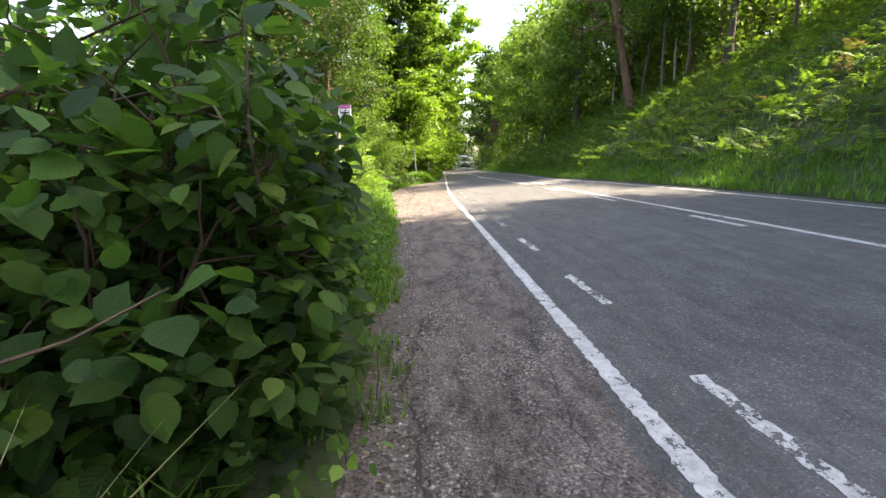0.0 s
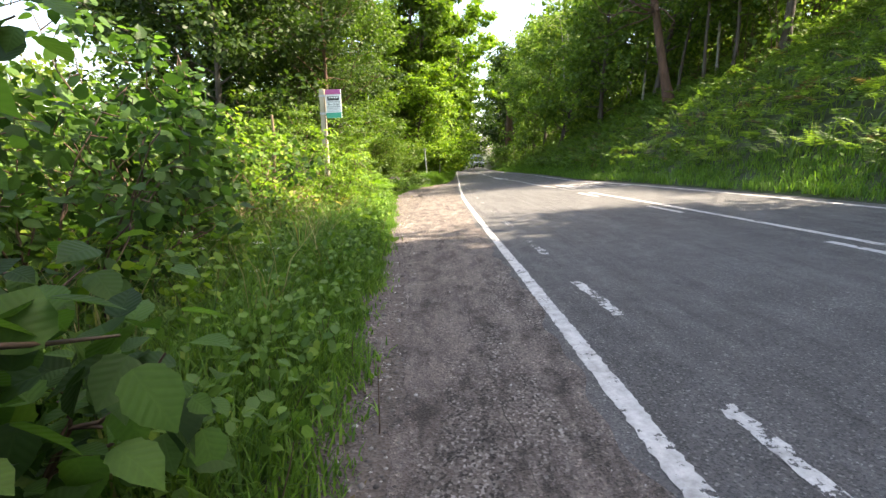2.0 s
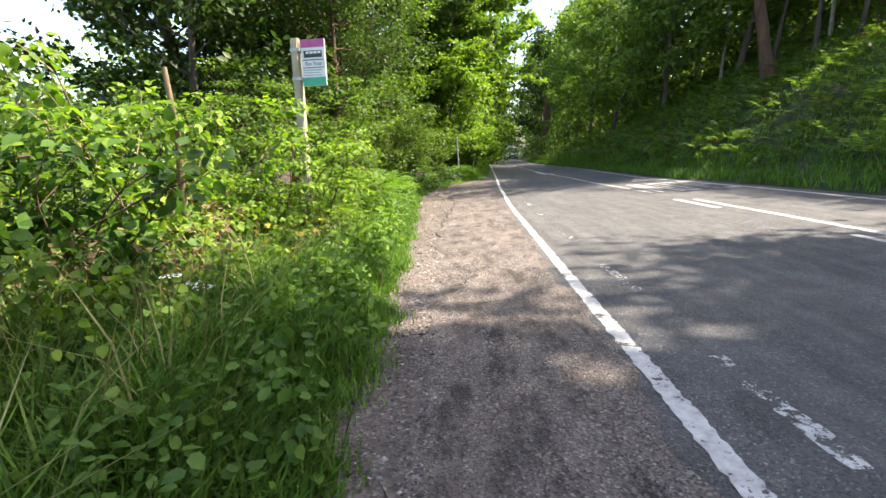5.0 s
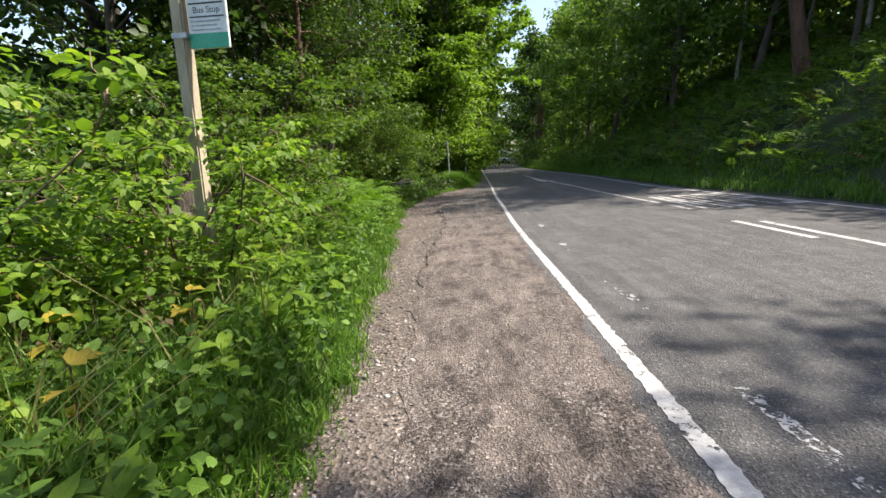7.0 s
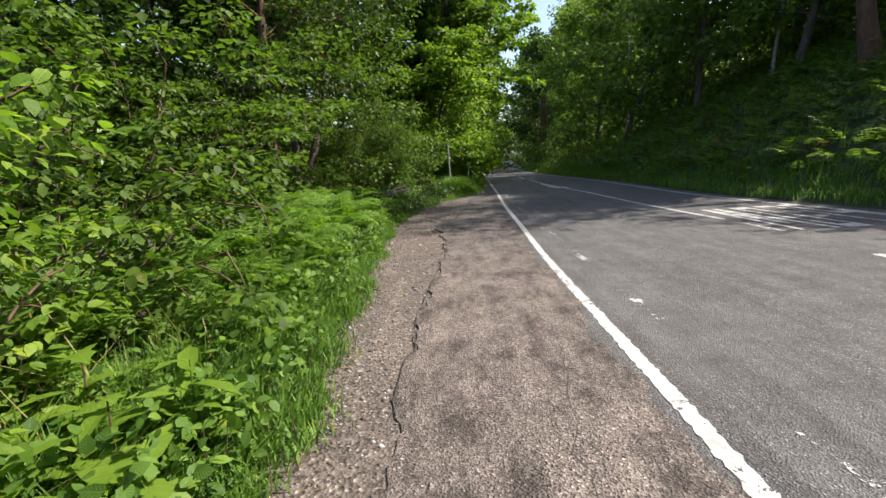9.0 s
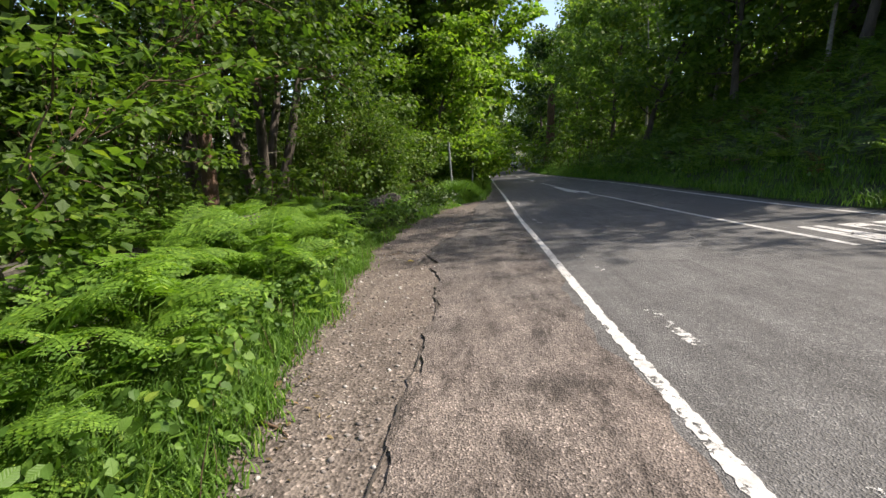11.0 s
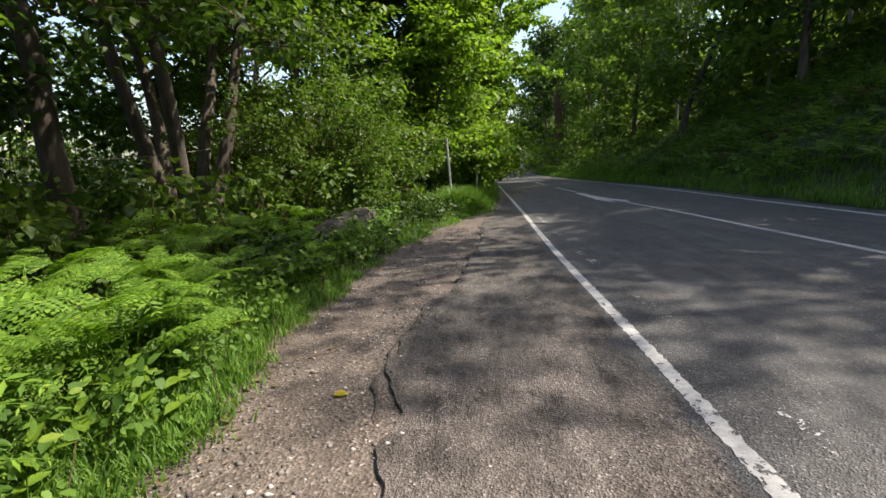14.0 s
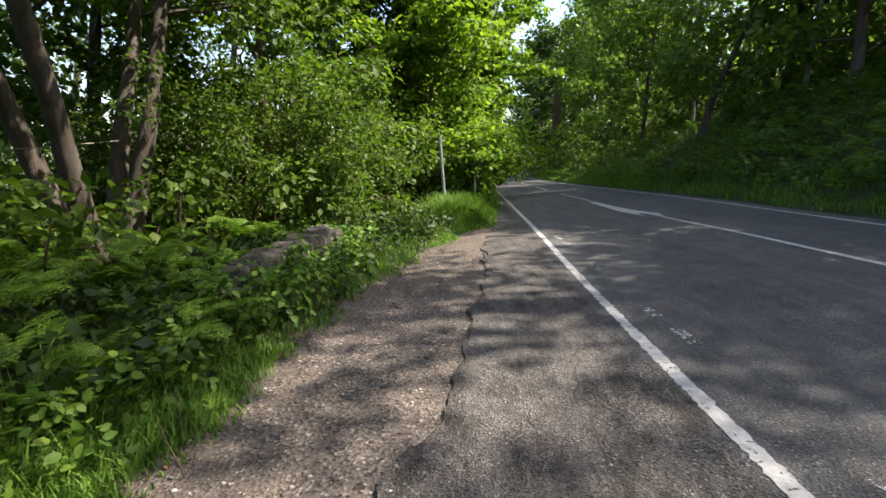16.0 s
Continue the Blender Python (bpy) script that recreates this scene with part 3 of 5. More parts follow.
def tree(name, x, y, height, trunk_r, crown_from, crown_r, leaf, bark, label, n_limbs=14, clumps=7, per=45, size=0.22, shape="oval", lean=(0, 0), wander=0.5, stems=1, flat=0.5, category="tree", group="", dead=0, top_r=None, clump_r=0.9):
    """A tree: tapered trunk with limbs, and a crown of leaf clumps strung along the limbs."""
    z0 = float(ground_z(x, y)) - 0.05
    root = thing(name, (x, y, z0), label, category, group)
    wood, crown = Soup(), Soup()
    tips = []
    for s in range(stems):
        a = 2 * math.pi * s / max(stems, 1) + rng.uniform(0, 1)
        spread = 0.0 if stems == 1 else 0.22
        base = np.array([0.0 if stems == 1 else 0.25 * math.cos(a), 0.0 if stems == 1 else 0.25 * math.sin(a), 0])
        d = np.array([lean[0] + spread * math.cos(a), lean[1] + spread * math.sin(a), 1.0])
        pts, _ = limb(base, d, height * 0.93, 1, 1, wander * 0.35, 0.2, 12)
        f = np.linspace(0, 1, 12)
        rad = trunk_r * (1 - 0.85 * f) * (1 + 0.55 * np.exp(-f * 22))
        wood.add(*tube(pts, rad, 9))
        for i in range(n_limbs):
            u = crown_from + (1 - crown_from) * ((i + rng.uniform(0, 1)) / n_limbs)
            k = u * 11
            p = pts[int(min(k, 10))] + (pts[int(min(k, 10)) + 1] - pts[int(min(k, 10))]) * (k - int(min(k, 10)))
            ang = i * 2.4 + rng.uniform(-0.4, 0.4)
            shape_r = crown_r * (0.45 + 0.75 * math.sin(math.pi * min(1, max(0, (u - crown_from) / (1 - crown_from) * 0.85 + 0.12))))
            ln = shape_r * rng.uniform(0.7, 1.15)
            dd = np.array([math.cos(ang), math.sin(ang), 0.25 + 0.7 * (u - crown_from)])
            r0 = max(0.012, trunk_r * 0.35 * (1 - 0.75 * u))
            lp, lr = limb(p, dd, ln, r0, 0.008, 0.5, 0.25, 8)
            wood.add(*tube(lp, lr, 5))
            for c in range(clumps):
                q = lp[min(7, 2 + int(6 * (c + rng.uniform(0, 1)) / clumps))]
                tw, trd = limb(q, rand_dirs(1)[0] * [1, 1, 0.5] + dd * 0.5, rng.uniform(0.3, 0.9) * clump_r, 0.012, 0.004, 0.4, 0.1, 4)
                wood.add(*tube(tw, trd, 3))
                tips.append(tw[-1])
    for i in range(dead):
        u = rng.uniform(0.28, max(0.3, crown_from))
        p = pts[int(u * 11)]
        ang = rng.uniform(1.8, 4.4)
        lp, lr = limb(p, (math.cos(ang), math.sin(ang) * 0.6, rng.uniform(-0.15, 0.25)), crown_r * rng.uniform(0.5, 1.1), trunk_r * 0.22, 0.006, 0.8, 0.0, 8)
        wood.add(*tube(lp, lr, 5))
        for _ in range(3):
            tw, trd = limb(lp[rng.integers(3, 7)], rand_dirs(1)[0], rng.uniform(0.4, 1.1), 0.018, 0.004, 0.6, 0.0, 5)
            wood.add(*tube(tw, trd, 3))
    child("trunk", wood.mesh("trunk", bark, True), root)
    if per and tips:
        leaf_cloud(crown, tips, clump_r * rng.uniform(0.6, 1.1, len(tips)), per, size, shape, flat, 0.75 if flat < 0.45 else 0.6)
        child("crown", crown.mesh("crown", leaf, shape != "diamond"), root)
    return root


def shrub(name, x, y, height, radius, leaf, label, stems=12, per=26, size=0.09, shape="broad", clumps=5, spread=0.8, category="shrub", group="", clump_r=0.28, wood_mat=None, fill=0.3, lean=(0, 0), flat=0.6, limit=None, level=0.6):
    """A many-stemmed bush: stems from the base, and leaves along them from low down."""
    z0 = float(ground_z(x, y)) - 0.04
    root = thing(name, (x, y, z0), label, category, group)
    wood, crown = Soup(), Soup()
    tips = []
    for s in range(stems):
        a = s * 2.4 + rng.uniform(-0.3, 0.3)
        rr = math.sqrt((s + 0.5) / stems)
        d = np.array([math.cos(a) * rr * spread + lean[0], math.sin(a) * rr * spread + lean[1], 1.0])
        ln = height * (1.08 - 0.35 * rr) * rng.uniform(0.85, 1.1)
        b = np.array([math.cos(a), math.sin(a), 0]) * radius * 0.35 * rr
        pts, rad = limb(b, d, ln, 0.014, 0.004, 0.45, -0.1, 9)
        if limit is not None:               # kept clear of the path
            pts[:, 0] = np.minimum(pts[:, 0], limit - x - 0.3 * rng.uniform(0, 1, len(pts)) ** 2)
        wood.add(*tube(pts, rad, 5))
        for c in range(clumps):
            u = fill + (1 - fill) * (c + rng.uniform(0, 1)) / clumps
            q = pts[min(8, int(u * 8.99))]
            tw, trd = limb(q, np.array([math.cos(a), math.sin(a), 0.2]) + rand_dirs(1)[0] * 0.9, radius * rng.uniform(0.15, 0.55), 0.008, 0.003, 0.4, 0.0, 4)
            if limit is not None and tw[-1, 0] + x > limit:
                tw[:, 0] = np.minimum(tw[:, 0], limit - x - 0.12 * rng.uniform())
            wood.add(*tube(tw, trd, 3))
            tips += [tw[-1], tw[2]]
    child("wood", wood.mesh("wood", wood_mat or M_TWIG, True), root)
    leaf_cloud(crown, tips, clump_r * rng.uniform(0.7, 1.2, len(tips)), per, size, shape, flat, level)
    child("foliage", crown.mesh("foliage", leaf, shape != "diamond"), root)
    return root


# ---- woodland trees ----
W = dict(shape="diamond")
tree("sycamore_tree", -4.8, 38.0, 17, 0.30, 0.22, 4.4, L_MID, M_BARK, "tall sycamore with several dark stems and leafy crown", 22, 8, 60, 0.34, stems=3, flat=0.22, **W)
tree("sycamore_tree", -3.4, 46.0, 19, 0.36, 0.2, 5.0, L_FRESH, M_BARK, "tall roadside sycamore with layered fresh green leaves", 26, 8, 60, 0.36, lean=(0.10, 0), flat=0.22, **W)
tree("sycamore_tree", -0.6, 58.0, 19, 0.34, 0.15, 5.6, L_FRESH, M_BARK, "tall sycamore reaching over the road", 28, 8, 50, 0.42, lean=(0.10, 0), flat=0.25, **W)
tree("lime_tree", -6.6, 29.5, 13, 0.20, 0.12, 3.2, L_MID, M_BARK, "mid-green broadleaf tree behind the verge", 26, 8, 80, 0.22, flat=0.25, **W)
tree("ash_tree", -15.0, 44.0, 18, 0.30, 0.35, 5.2, L_PALE, M_BARK, "open-crowned tree with bare upper branches showing", 22, 6, 40, 0.24, dead=4, **W)
tree("ash_tree", -12.0, 34.0, 15, 0.24, 0.3, 4.4, L_PALE, M_BARK, "pale open tree with thin grey branches", 22, 7, 40, 0.22, dead=3, **W)
tree("birch_tree", -20.0, 38.0, 16, 0.2, 0.25, 4.4, L_PALE, M_BIRCH, "pale birch with airy crown", 22, 7, 50, 0.22, **W)
# next two oaks: thicket shade is put into the L_DARK leaf colour
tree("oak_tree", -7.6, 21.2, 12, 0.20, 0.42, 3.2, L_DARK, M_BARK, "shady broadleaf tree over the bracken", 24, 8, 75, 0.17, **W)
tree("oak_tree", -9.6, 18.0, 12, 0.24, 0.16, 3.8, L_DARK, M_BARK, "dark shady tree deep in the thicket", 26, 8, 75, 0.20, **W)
tree("rowan_tree", -6.9, 23.4, 10, 0.16, 0.42, 2.8, L_MID, M_BARK, "multi-stemmed tree beside a tumbled wall", 10, 7, 60, 0.15, stems=5, **W)
tree("sycamore_tree", -3.1, 33.5, 7.5, 0.12, 0.06, 2.5, L_FRESH, M_BARK, "young sycamore overhanging the road edge", 24, 8, 50, 0.20, "oval", lean=(0.10, 0), flat=0.2)
# beech and one ash below also carry their shade in dark leaves
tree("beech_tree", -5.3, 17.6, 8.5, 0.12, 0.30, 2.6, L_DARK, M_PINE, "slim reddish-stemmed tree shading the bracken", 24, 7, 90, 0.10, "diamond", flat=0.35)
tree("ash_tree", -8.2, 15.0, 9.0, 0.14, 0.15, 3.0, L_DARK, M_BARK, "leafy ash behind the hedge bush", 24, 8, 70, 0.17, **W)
tree("oak_tree", -13.5, 24.0, 13, 0.24, 0.15, 4.4, L_MID, M_BARK, "broad tree filling the thicket behind", 26, 8, 80, 0.24, **W)
tree("oak_tree", -11.0, 28.5, 12, 0.22, 0.12, 4.0, L_MID, M_BARK, "sunlit broadleaf tree behind the wall", 26, 8, 80, 0.22, **W)

tree("pine_tree", 9.3, 21.2, 17, 0.2, 0.47, 3.1, L_DARK, M_PINE, "leaning reddish pine with dead lower branches on the bank", 20, 7, 42, 0.22, lean=(-0.3, 0.02), dead=12, wander=0.2, **W)
tree("pine_tree", 12.3, 18.8, 14, 0.17, 0.5, 1.6, L_MID, M_BARK, "tall dark-stemmed tree on top of the bank", 14, 5, 26, 0.18, clump_r=0.7, dead=6, wander=0.3, **W)
# (10.8, 26.2) is an extra oak, added to shade the road
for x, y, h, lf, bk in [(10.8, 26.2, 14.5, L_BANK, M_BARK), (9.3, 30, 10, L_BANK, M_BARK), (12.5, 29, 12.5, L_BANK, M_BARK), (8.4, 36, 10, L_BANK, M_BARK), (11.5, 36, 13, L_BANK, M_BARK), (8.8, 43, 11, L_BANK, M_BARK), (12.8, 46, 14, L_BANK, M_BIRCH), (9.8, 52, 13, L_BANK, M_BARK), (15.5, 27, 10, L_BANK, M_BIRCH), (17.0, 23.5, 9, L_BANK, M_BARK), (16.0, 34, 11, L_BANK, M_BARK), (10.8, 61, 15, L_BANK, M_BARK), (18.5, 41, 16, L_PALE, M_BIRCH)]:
    # L_BANK crowns: light the dim bank lacks is put into paler leaves
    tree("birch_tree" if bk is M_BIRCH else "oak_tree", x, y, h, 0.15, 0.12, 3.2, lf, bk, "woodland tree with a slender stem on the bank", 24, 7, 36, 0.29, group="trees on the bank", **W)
# places and heights steer sun and shade; (10.2, 6.8) is added out of view
for x, y, h in [(13.6, 12.5, 5.0), (13.0, 16, 5.0), (10.2, 6.8, 10.5), (11.2, 20.2, 9.2), (10.7, 21.4, 10.0), (10.9, 23.8, 9.5), (18.2, 12, 8.5), (17.6, 15.5, 8), (23, 10, 11), (23.5, 15, 11)]:
    tree("hawthorn_tree", x, y, h, 0.08, 0.3, 2.0, L_MID, M_BARK, "low leafy bank tree, placed to set where shade falls", 18, 7, 40, 0.19, group="low trees along the crest", **W)
# out of view: beeches added and sized for their shade on the road
for x, y, h in [(12.2, 2.8, 16.0), (10.9, 0.2, 17.6), (10.4, 5.6, 12.0), (15.0, 2.0, 18), (12.0, -2.0, 18), (16.0, -6.0, 18), (12.0, -10.0, 17), (18.5, 3.0, 16), (20, -2, 19)]:
    tree("beech_tree", x, y, h, 0.22, 0.25, 4.0, L_MID, M_BARK, "unseen tall beech on the bank, added to shade the road", 24, 8, 85, 0.30, group="beeches on the bank", **W)

for x, y, h, lf in [(-2.4, 64, 20, L_MID), (-1.6, 73, 21, L_FRESH), (-0.6, 84, 21, L_MID), (0.6, 97, 22, L_MID), (2.0, 112, 23, L_MID), (3.2, 128, 24, L_MID), (16.5, 68, 17, L_MID), (17.6, 77, 18, L_MID), (14.0, 92, 21, L_DARK), (14.8, 104, 22, L_MID), (16.4, 118, 23, L_MID), (17.5, 134, 24, L_MID), (12.0, 165, 24, L_DARK), (6.0, 215, 26, L_MID), (9.5, 212, 26, L_DARK)]:
    tree("sycamore_tree", x, y, h, 0.30, 0.08, 6.0, lf, M_BARK, "tall leafy tree arching over the far road", 24, 6, 27, 0.70, flat=0.45, clump_r=1.4, group="trees along the far road", **W)


def thicket(name, spots, leaf, label, clump=0.7, per=40, size=0.2, shape="diamond", flat=0.6, stalk=0.02):
    """Undergrowth too dense to count: leaf clumps at the given places, with stems to the ground."""
    root = thing(name, (0, 0, 0), label, "undergrowth")
    root["kind"] = "stuff"
    wood, crown = Soup(), Soup()
    spots = np.asarray(spots)
    for p in spots[:: max(1, len(spots) // 500)]:
        g = float(ground_z(p[0], p[1]))
        pts, rad = limb((p[0] + rng.normal() * 0.2, p[1] + rng.normal() * 0.2, g - 0.05), (0, 0, 1), max(0.1, p[2] - g), stalk, stalk * 0.4, 0.25, 0, 5)
        wood.add(*tube(pts, rad, 4))
    leaf_cloud(crown, spots, clump * rng.uniform(0.6, 1.2, len(spots)), per, size, shape, flat)
    child("stalk", wood.mesh("stalk", M_TWIG, True), root)["kind"] = "stuff"
    child("leaf", crown.mesh("leaf", leaf), root)["kind"] = "stuff"
    return root


def spots_in(n, xlo, xhi, ylo, yhi, hlo, hhi):
    """Random places over the land; the bounds may follow the road as functions of y."""
    y = rng.uniform(ylo, yhi, n)
    a = xlo(y) if callable(xlo) else np.full(n, xlo)
    b = xhi(y) if callable(xhi) else np.full(n, xhi)
    x = a + (b - a) * rng.uniform(0, 1, n)
    return np.stack([x, y, ground_z(x, y) + rng.uniform(hlo, hhi, n)], 1)


for x, y, h in [(10.8, 27.5, 11), (11.6, 31.5, 12), (12.4, 34.0, 12), (10.2, 33.2, 11), (13.4, 31.0, 13), (11.0, 40.0, 12), (13.9, 26.0, 11), (12.0, 22.6, 9), (15.2, 23.8, 10), (9.4, 38.8, 11), (13.0, 38.2, 12), (14.6, 29.4, 12)]:
    tree("birch_tree", x, y, h, 0.07, 0.55, 1.3, L_PALE, M_BIRCH, "slender pale birch stem in the bank wood", 7, 4, 22, 0.16, group="slender birches on the bank", **W)

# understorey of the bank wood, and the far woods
# paler L_BANK leaves stand in for missing light in this understorey
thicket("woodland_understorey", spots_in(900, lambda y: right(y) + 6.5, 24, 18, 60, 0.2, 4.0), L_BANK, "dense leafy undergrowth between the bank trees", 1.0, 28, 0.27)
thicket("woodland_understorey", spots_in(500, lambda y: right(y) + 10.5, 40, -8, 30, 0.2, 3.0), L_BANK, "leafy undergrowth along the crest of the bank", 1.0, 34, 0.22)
thicket("roadside_scrub", spots_in(260, lambda y: right(y) + 1.2, lambda y: right(y) + 6, 40, 100, 0.2, 2.6), L_MID, "bushy scrub beside the far road", 0.9, 34, 0.26)
thicket("roadside_scrub", spots_in(420, lambda y: verge(y) - 9, lambda y: verge(y) - 0.7, 48, 120, 0.2, 5.0), L_MID, "bushy scrub at the far road edge", 1.2, 34, 0.32)


def far_wood(name, x0, x1, y0, y1, n, height, leaf, label, clear=None):
    """Distant woodland that nobody could count."""
    root = thing(name, (0, 0, 0), label, "woodland")
    root["kind"] = "stuff"
    wood, crown = Soup(), Soup()
    for _ in range(n):
        y = rng.uniform(y0, y1)
        a = x0(y) if callable(x0) else x0
        b = x1(y) if callable(x1) else x1
        x = float(rng.uniform(a, b))
        z = float(ground_z(x, y))
        h = height * rng.uniform(0.7, 1.25)
        if clear and clear(x, y):
            h *= 0.45
        pts, rad = limb((x, y, z - 0.1), (rng.normal() * 0.05, rng.normal() * 0.05, 1), h, 0.15, 0.03, 0.2, 0.3, 8)
        wood.add(*tube(pts, rad, 6))
        m = 30
        c = pts[rng.integers(1, 8, m)] + rand_dirs(m) * [1, 1, 0.6] * rng.uniform(0.5, 2.8, (m, 1))
        leaf_cloud(crown, c, 1.2, 20, 0.50, "diamond", 0.45)
    child("trunk", wood.mesh("trunk", M_BARK, True), root)["kind"] = "stuff"
    child("crown", crown.mesh("crown", leaf), root)["kind"] = "stuff"
    return root


# the wood above the bank is also brightened through its leaf colour
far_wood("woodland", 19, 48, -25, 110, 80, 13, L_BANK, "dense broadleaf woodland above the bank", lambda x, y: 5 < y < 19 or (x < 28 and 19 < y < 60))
far_wood("woodland", lambda y: right(y) + 5, lambda y: right(y) + 28, 62, 210, 60, 19, L_MID, "distant woodland beside the road")
far_wood("woodland", lambda y: edge(y) - 28, lambda y: edge(y) - 5.5, 62, 210, 60, 19, L_MID, "distant woodland on the open side of the road")
far_wood("woodland", -70, -17, 20, 95, 35, 11, L_PALE, "distant trees across the open side")
far_wood("woodland", -30, 34, 215, 260, 80, 22, L_DARK, "wood closing the far bend of the road")

# ---- hedge, shrubs and saplings on the open side ----
shrub("hazel_bush", -2.85, -0.15, 1.75, 1.25, L_HAZEL, "dense hazel bush with large toothed leaves beside the shoulder", 70, 8, 0.105, "toothed", 11, 0.5, clump_r=0.17, fill=0.0, limit=-1.84, level=0.75)
shrub("hazel_bush", -2.75, 0.75, 1.15, 0.8, L_HAZEL, "low skirt of hazel leaves beside the shoulder", 34, 7, 0.10, "toothed", 8, 0.5, clump_r=0.16, fill=0.0, limit=-1.88, level=0.75)
shrub("hazel_bush", -3.9, -0.2, 2.6, 1.2, L_HAZEL, "tall dark hazel bush at the verge", 30, 9, 0.11, "oval", 8, 0.4, clump_r=0.2, fill=0.05, level=0.75)
shrub("hazel_bush", -4.4, 1.6, 2.6, 1.2, L_HAZEL, "hazel bush with broad leaves behind the verge", 26, 9, 0.11, "oval", 8, 0.5, clump_r=0.22, fill=0.08)
shrub("hazel_bush", -4.2, 4.9, 2.7, 1.0, L_HAZEL, "slender hazel stems with sunlit leaves", 14, 11, 0.11, "broad", 8, 0.35, clump_r=0.2, fill=0.12)
shrub("hazel_bush", -4.0, 3.1, 1.8, 0.9, L_HAZEL, "dark low hazel bush in the hedge", 20, 9, 0.10, "oval", 7, 0.5, clump_r=0.22, fill=0.03, limit=-3.0)
shrub("hazel_bush", -4.5, 6.4, 1.7, 0.9, L_HAZEL, "dark low hazel bush behind dry bracken", 20, 9, 0.10, "oval", 7, 0.5, clump_r=0.22, fill=0.03)
shrub("hazel_bush", -6.2, 3.6, 2.6, 1.4, L_MID, "leafy hazel bush further back", 22, 14, 0.11, "oval", 8, 0.5, clump_r=0.28)
shrub("hazel_bush", -6.0, 6.8, 2.2, 1.4, L_MID, "leafy hazel bush behind the verge", 22, 14, 0.11, "oval", 8, 0.5, clump_r=0.28)
shrub("hedge_bush", -7.4, 12.8, 3.0, 1.7, L_GLOSS, "rounded glossy-leaved evergreen hedge bush", 40, 26, 0.09, "diamond", 9, 0.62, clump_r=0.26, fill=0.15)
shrub("hedge_bush", -9.8, 11.2, 3.0, 1.7, L_GLOSS, "rounded glossy-leaved evergreen hedge bush", 34, 24, 0.09, "diamond", 8, 0.62, clump_r=0.28, fill=0.15)
shrub("elder_bush", -4.5, 11.1, 2.0, 1.1, L_MID, "elder bush sprouting from a broken stump", 15, 22, 0.07, "oval", 7, 0.75, clump_r=0.26, flat=0.2, level=0.85)
shrub("rowan_sapling", -4.4, 8.0, 2.3, 0.9, L_FRESH, "spindly sapling with a peeling reddish stem", 8, 14, 0.085, "oval", 8, 0.4, clump_r=0.24, flat=0.3, level=0.8, wood_mat=M_PEEL)
shrub("elder_sapling", -3.6, 9.3, 1.75, 0.7, L_FRESH, "low elder sapling with layered leaves round a sign post", 12, 30, 0.06, "oval", 8, 0.6, clump_r=0.22, flat=0.2, fill=0.2, level=0.85)
# darker L_MID leaves take the place of shade on both ash saplings
shrub("ash_sapling", -5.3, 13.4, 3.2, 1.4, L_MID, "ash sapling with feathery layered leaves", 16, 40, 0.085, "diamond", 8, 0.6, clump_r=0.34, flat=0.16, level=0.85)
shrub("ash_sapling", -5.7, 16.0, 4.2, 1.5, L_MID, "ash sapling with feathery layered leaves", 16, 40, 0.085, "diamond", 8, 0.5, clump_r=0.36, flat=0.16, level=0.85)
shrub("thorn_bush", -5.4, 25.6, 3.6, 1.7, L_MID, "sunlit thorn bush with small leaves", 26, 44, 0.085, "diamond", 8, 0.55, clump_r=0.34)
shrub("thorn_bush", -4.4, 28.2, 3.6, 1.6, L_MID, "leafy thorn bush behind the verge", 26, 44, 0.085, "diamond", 8, 0.55, clump_r=0.34)
shrub("thorn_bush", -7.6, 27.4, 4.6, 1.8, L_MID, "tall thorn bush in the sun", 26, 44, 0.09, "diamond", 8, 0.5, clump_r=0.36)
shrub("maple_shrub", -1.75, 30.8, 3.3, 1.4, L_FRESH, "bright green maple shrub leaning over a road post", 24, 14, 0.17, "oval", 8, 0.5, clump_r=0.36, lean=(0.05, -0.05), flat=0.22, level=0.8)
# shade put into the colour: L_MID here, L_FRESH on the other maples
shrub("maple_shrub", -3.2, 30.2, 3.0, 1.3, L_MID, "shaded maple shrub behind the road post", 22, 14, 0.17, "diamond", 8, 0.5, clump_r=0.34)
shrub("maple_shrub", -1.2, 36.5, 4.2, 1.6, L_FRESH, "roadside maple shrub with overhanging leaves", 22, 18, 0.2, "diamond", 8, 0.5, clump_r=0.45)
thicket("thicket_undergrowth", spots_in(560, -16, lambda y: verge(y) - 2.2, 13.5, 34, 0.1, 1.4), L_MID, "shady leafy undergrowth filling the thicket", 0.6, 36, 0.15, "diamond")
thicket("thicket_undergrowth", spots_in(260, -18, lambda y: verge(y) - 3.4, -6, 14, 0.1, 1.3), L_MID, "low leafy undergrowth behind the verge", 0.5, 40, 0.12, "diamond")
thicket("thicket_undergrowth", spots_in(420, -26, -10, 22, 42, 0.3, 4.5), L_MID, "leafy undergrowth deep in the thicket", 0.9, 40, 0.2, "diamond")
thicket("ivy_cover", spots_in(420, lambda y: verge(y) - 2.6, lambda y: verge(y) - 0.35, 18.6, 29.5, 0.05, 0.38), L_DARK, "low dark ivy and bramble over tumbled stones", 0.30, 26, 0.10, "diamond", 0.5, stalk=0.004)

thicket("ivy_cover", spots_in(190, -3.45, -2.85, 20.0, 23.4, 0.05, 0.5), L_BRAMBLE, "ivy and bramble hanging over the low wall", 0.2, 22, 0.07, "oval", 0.6, stalk=0.004)


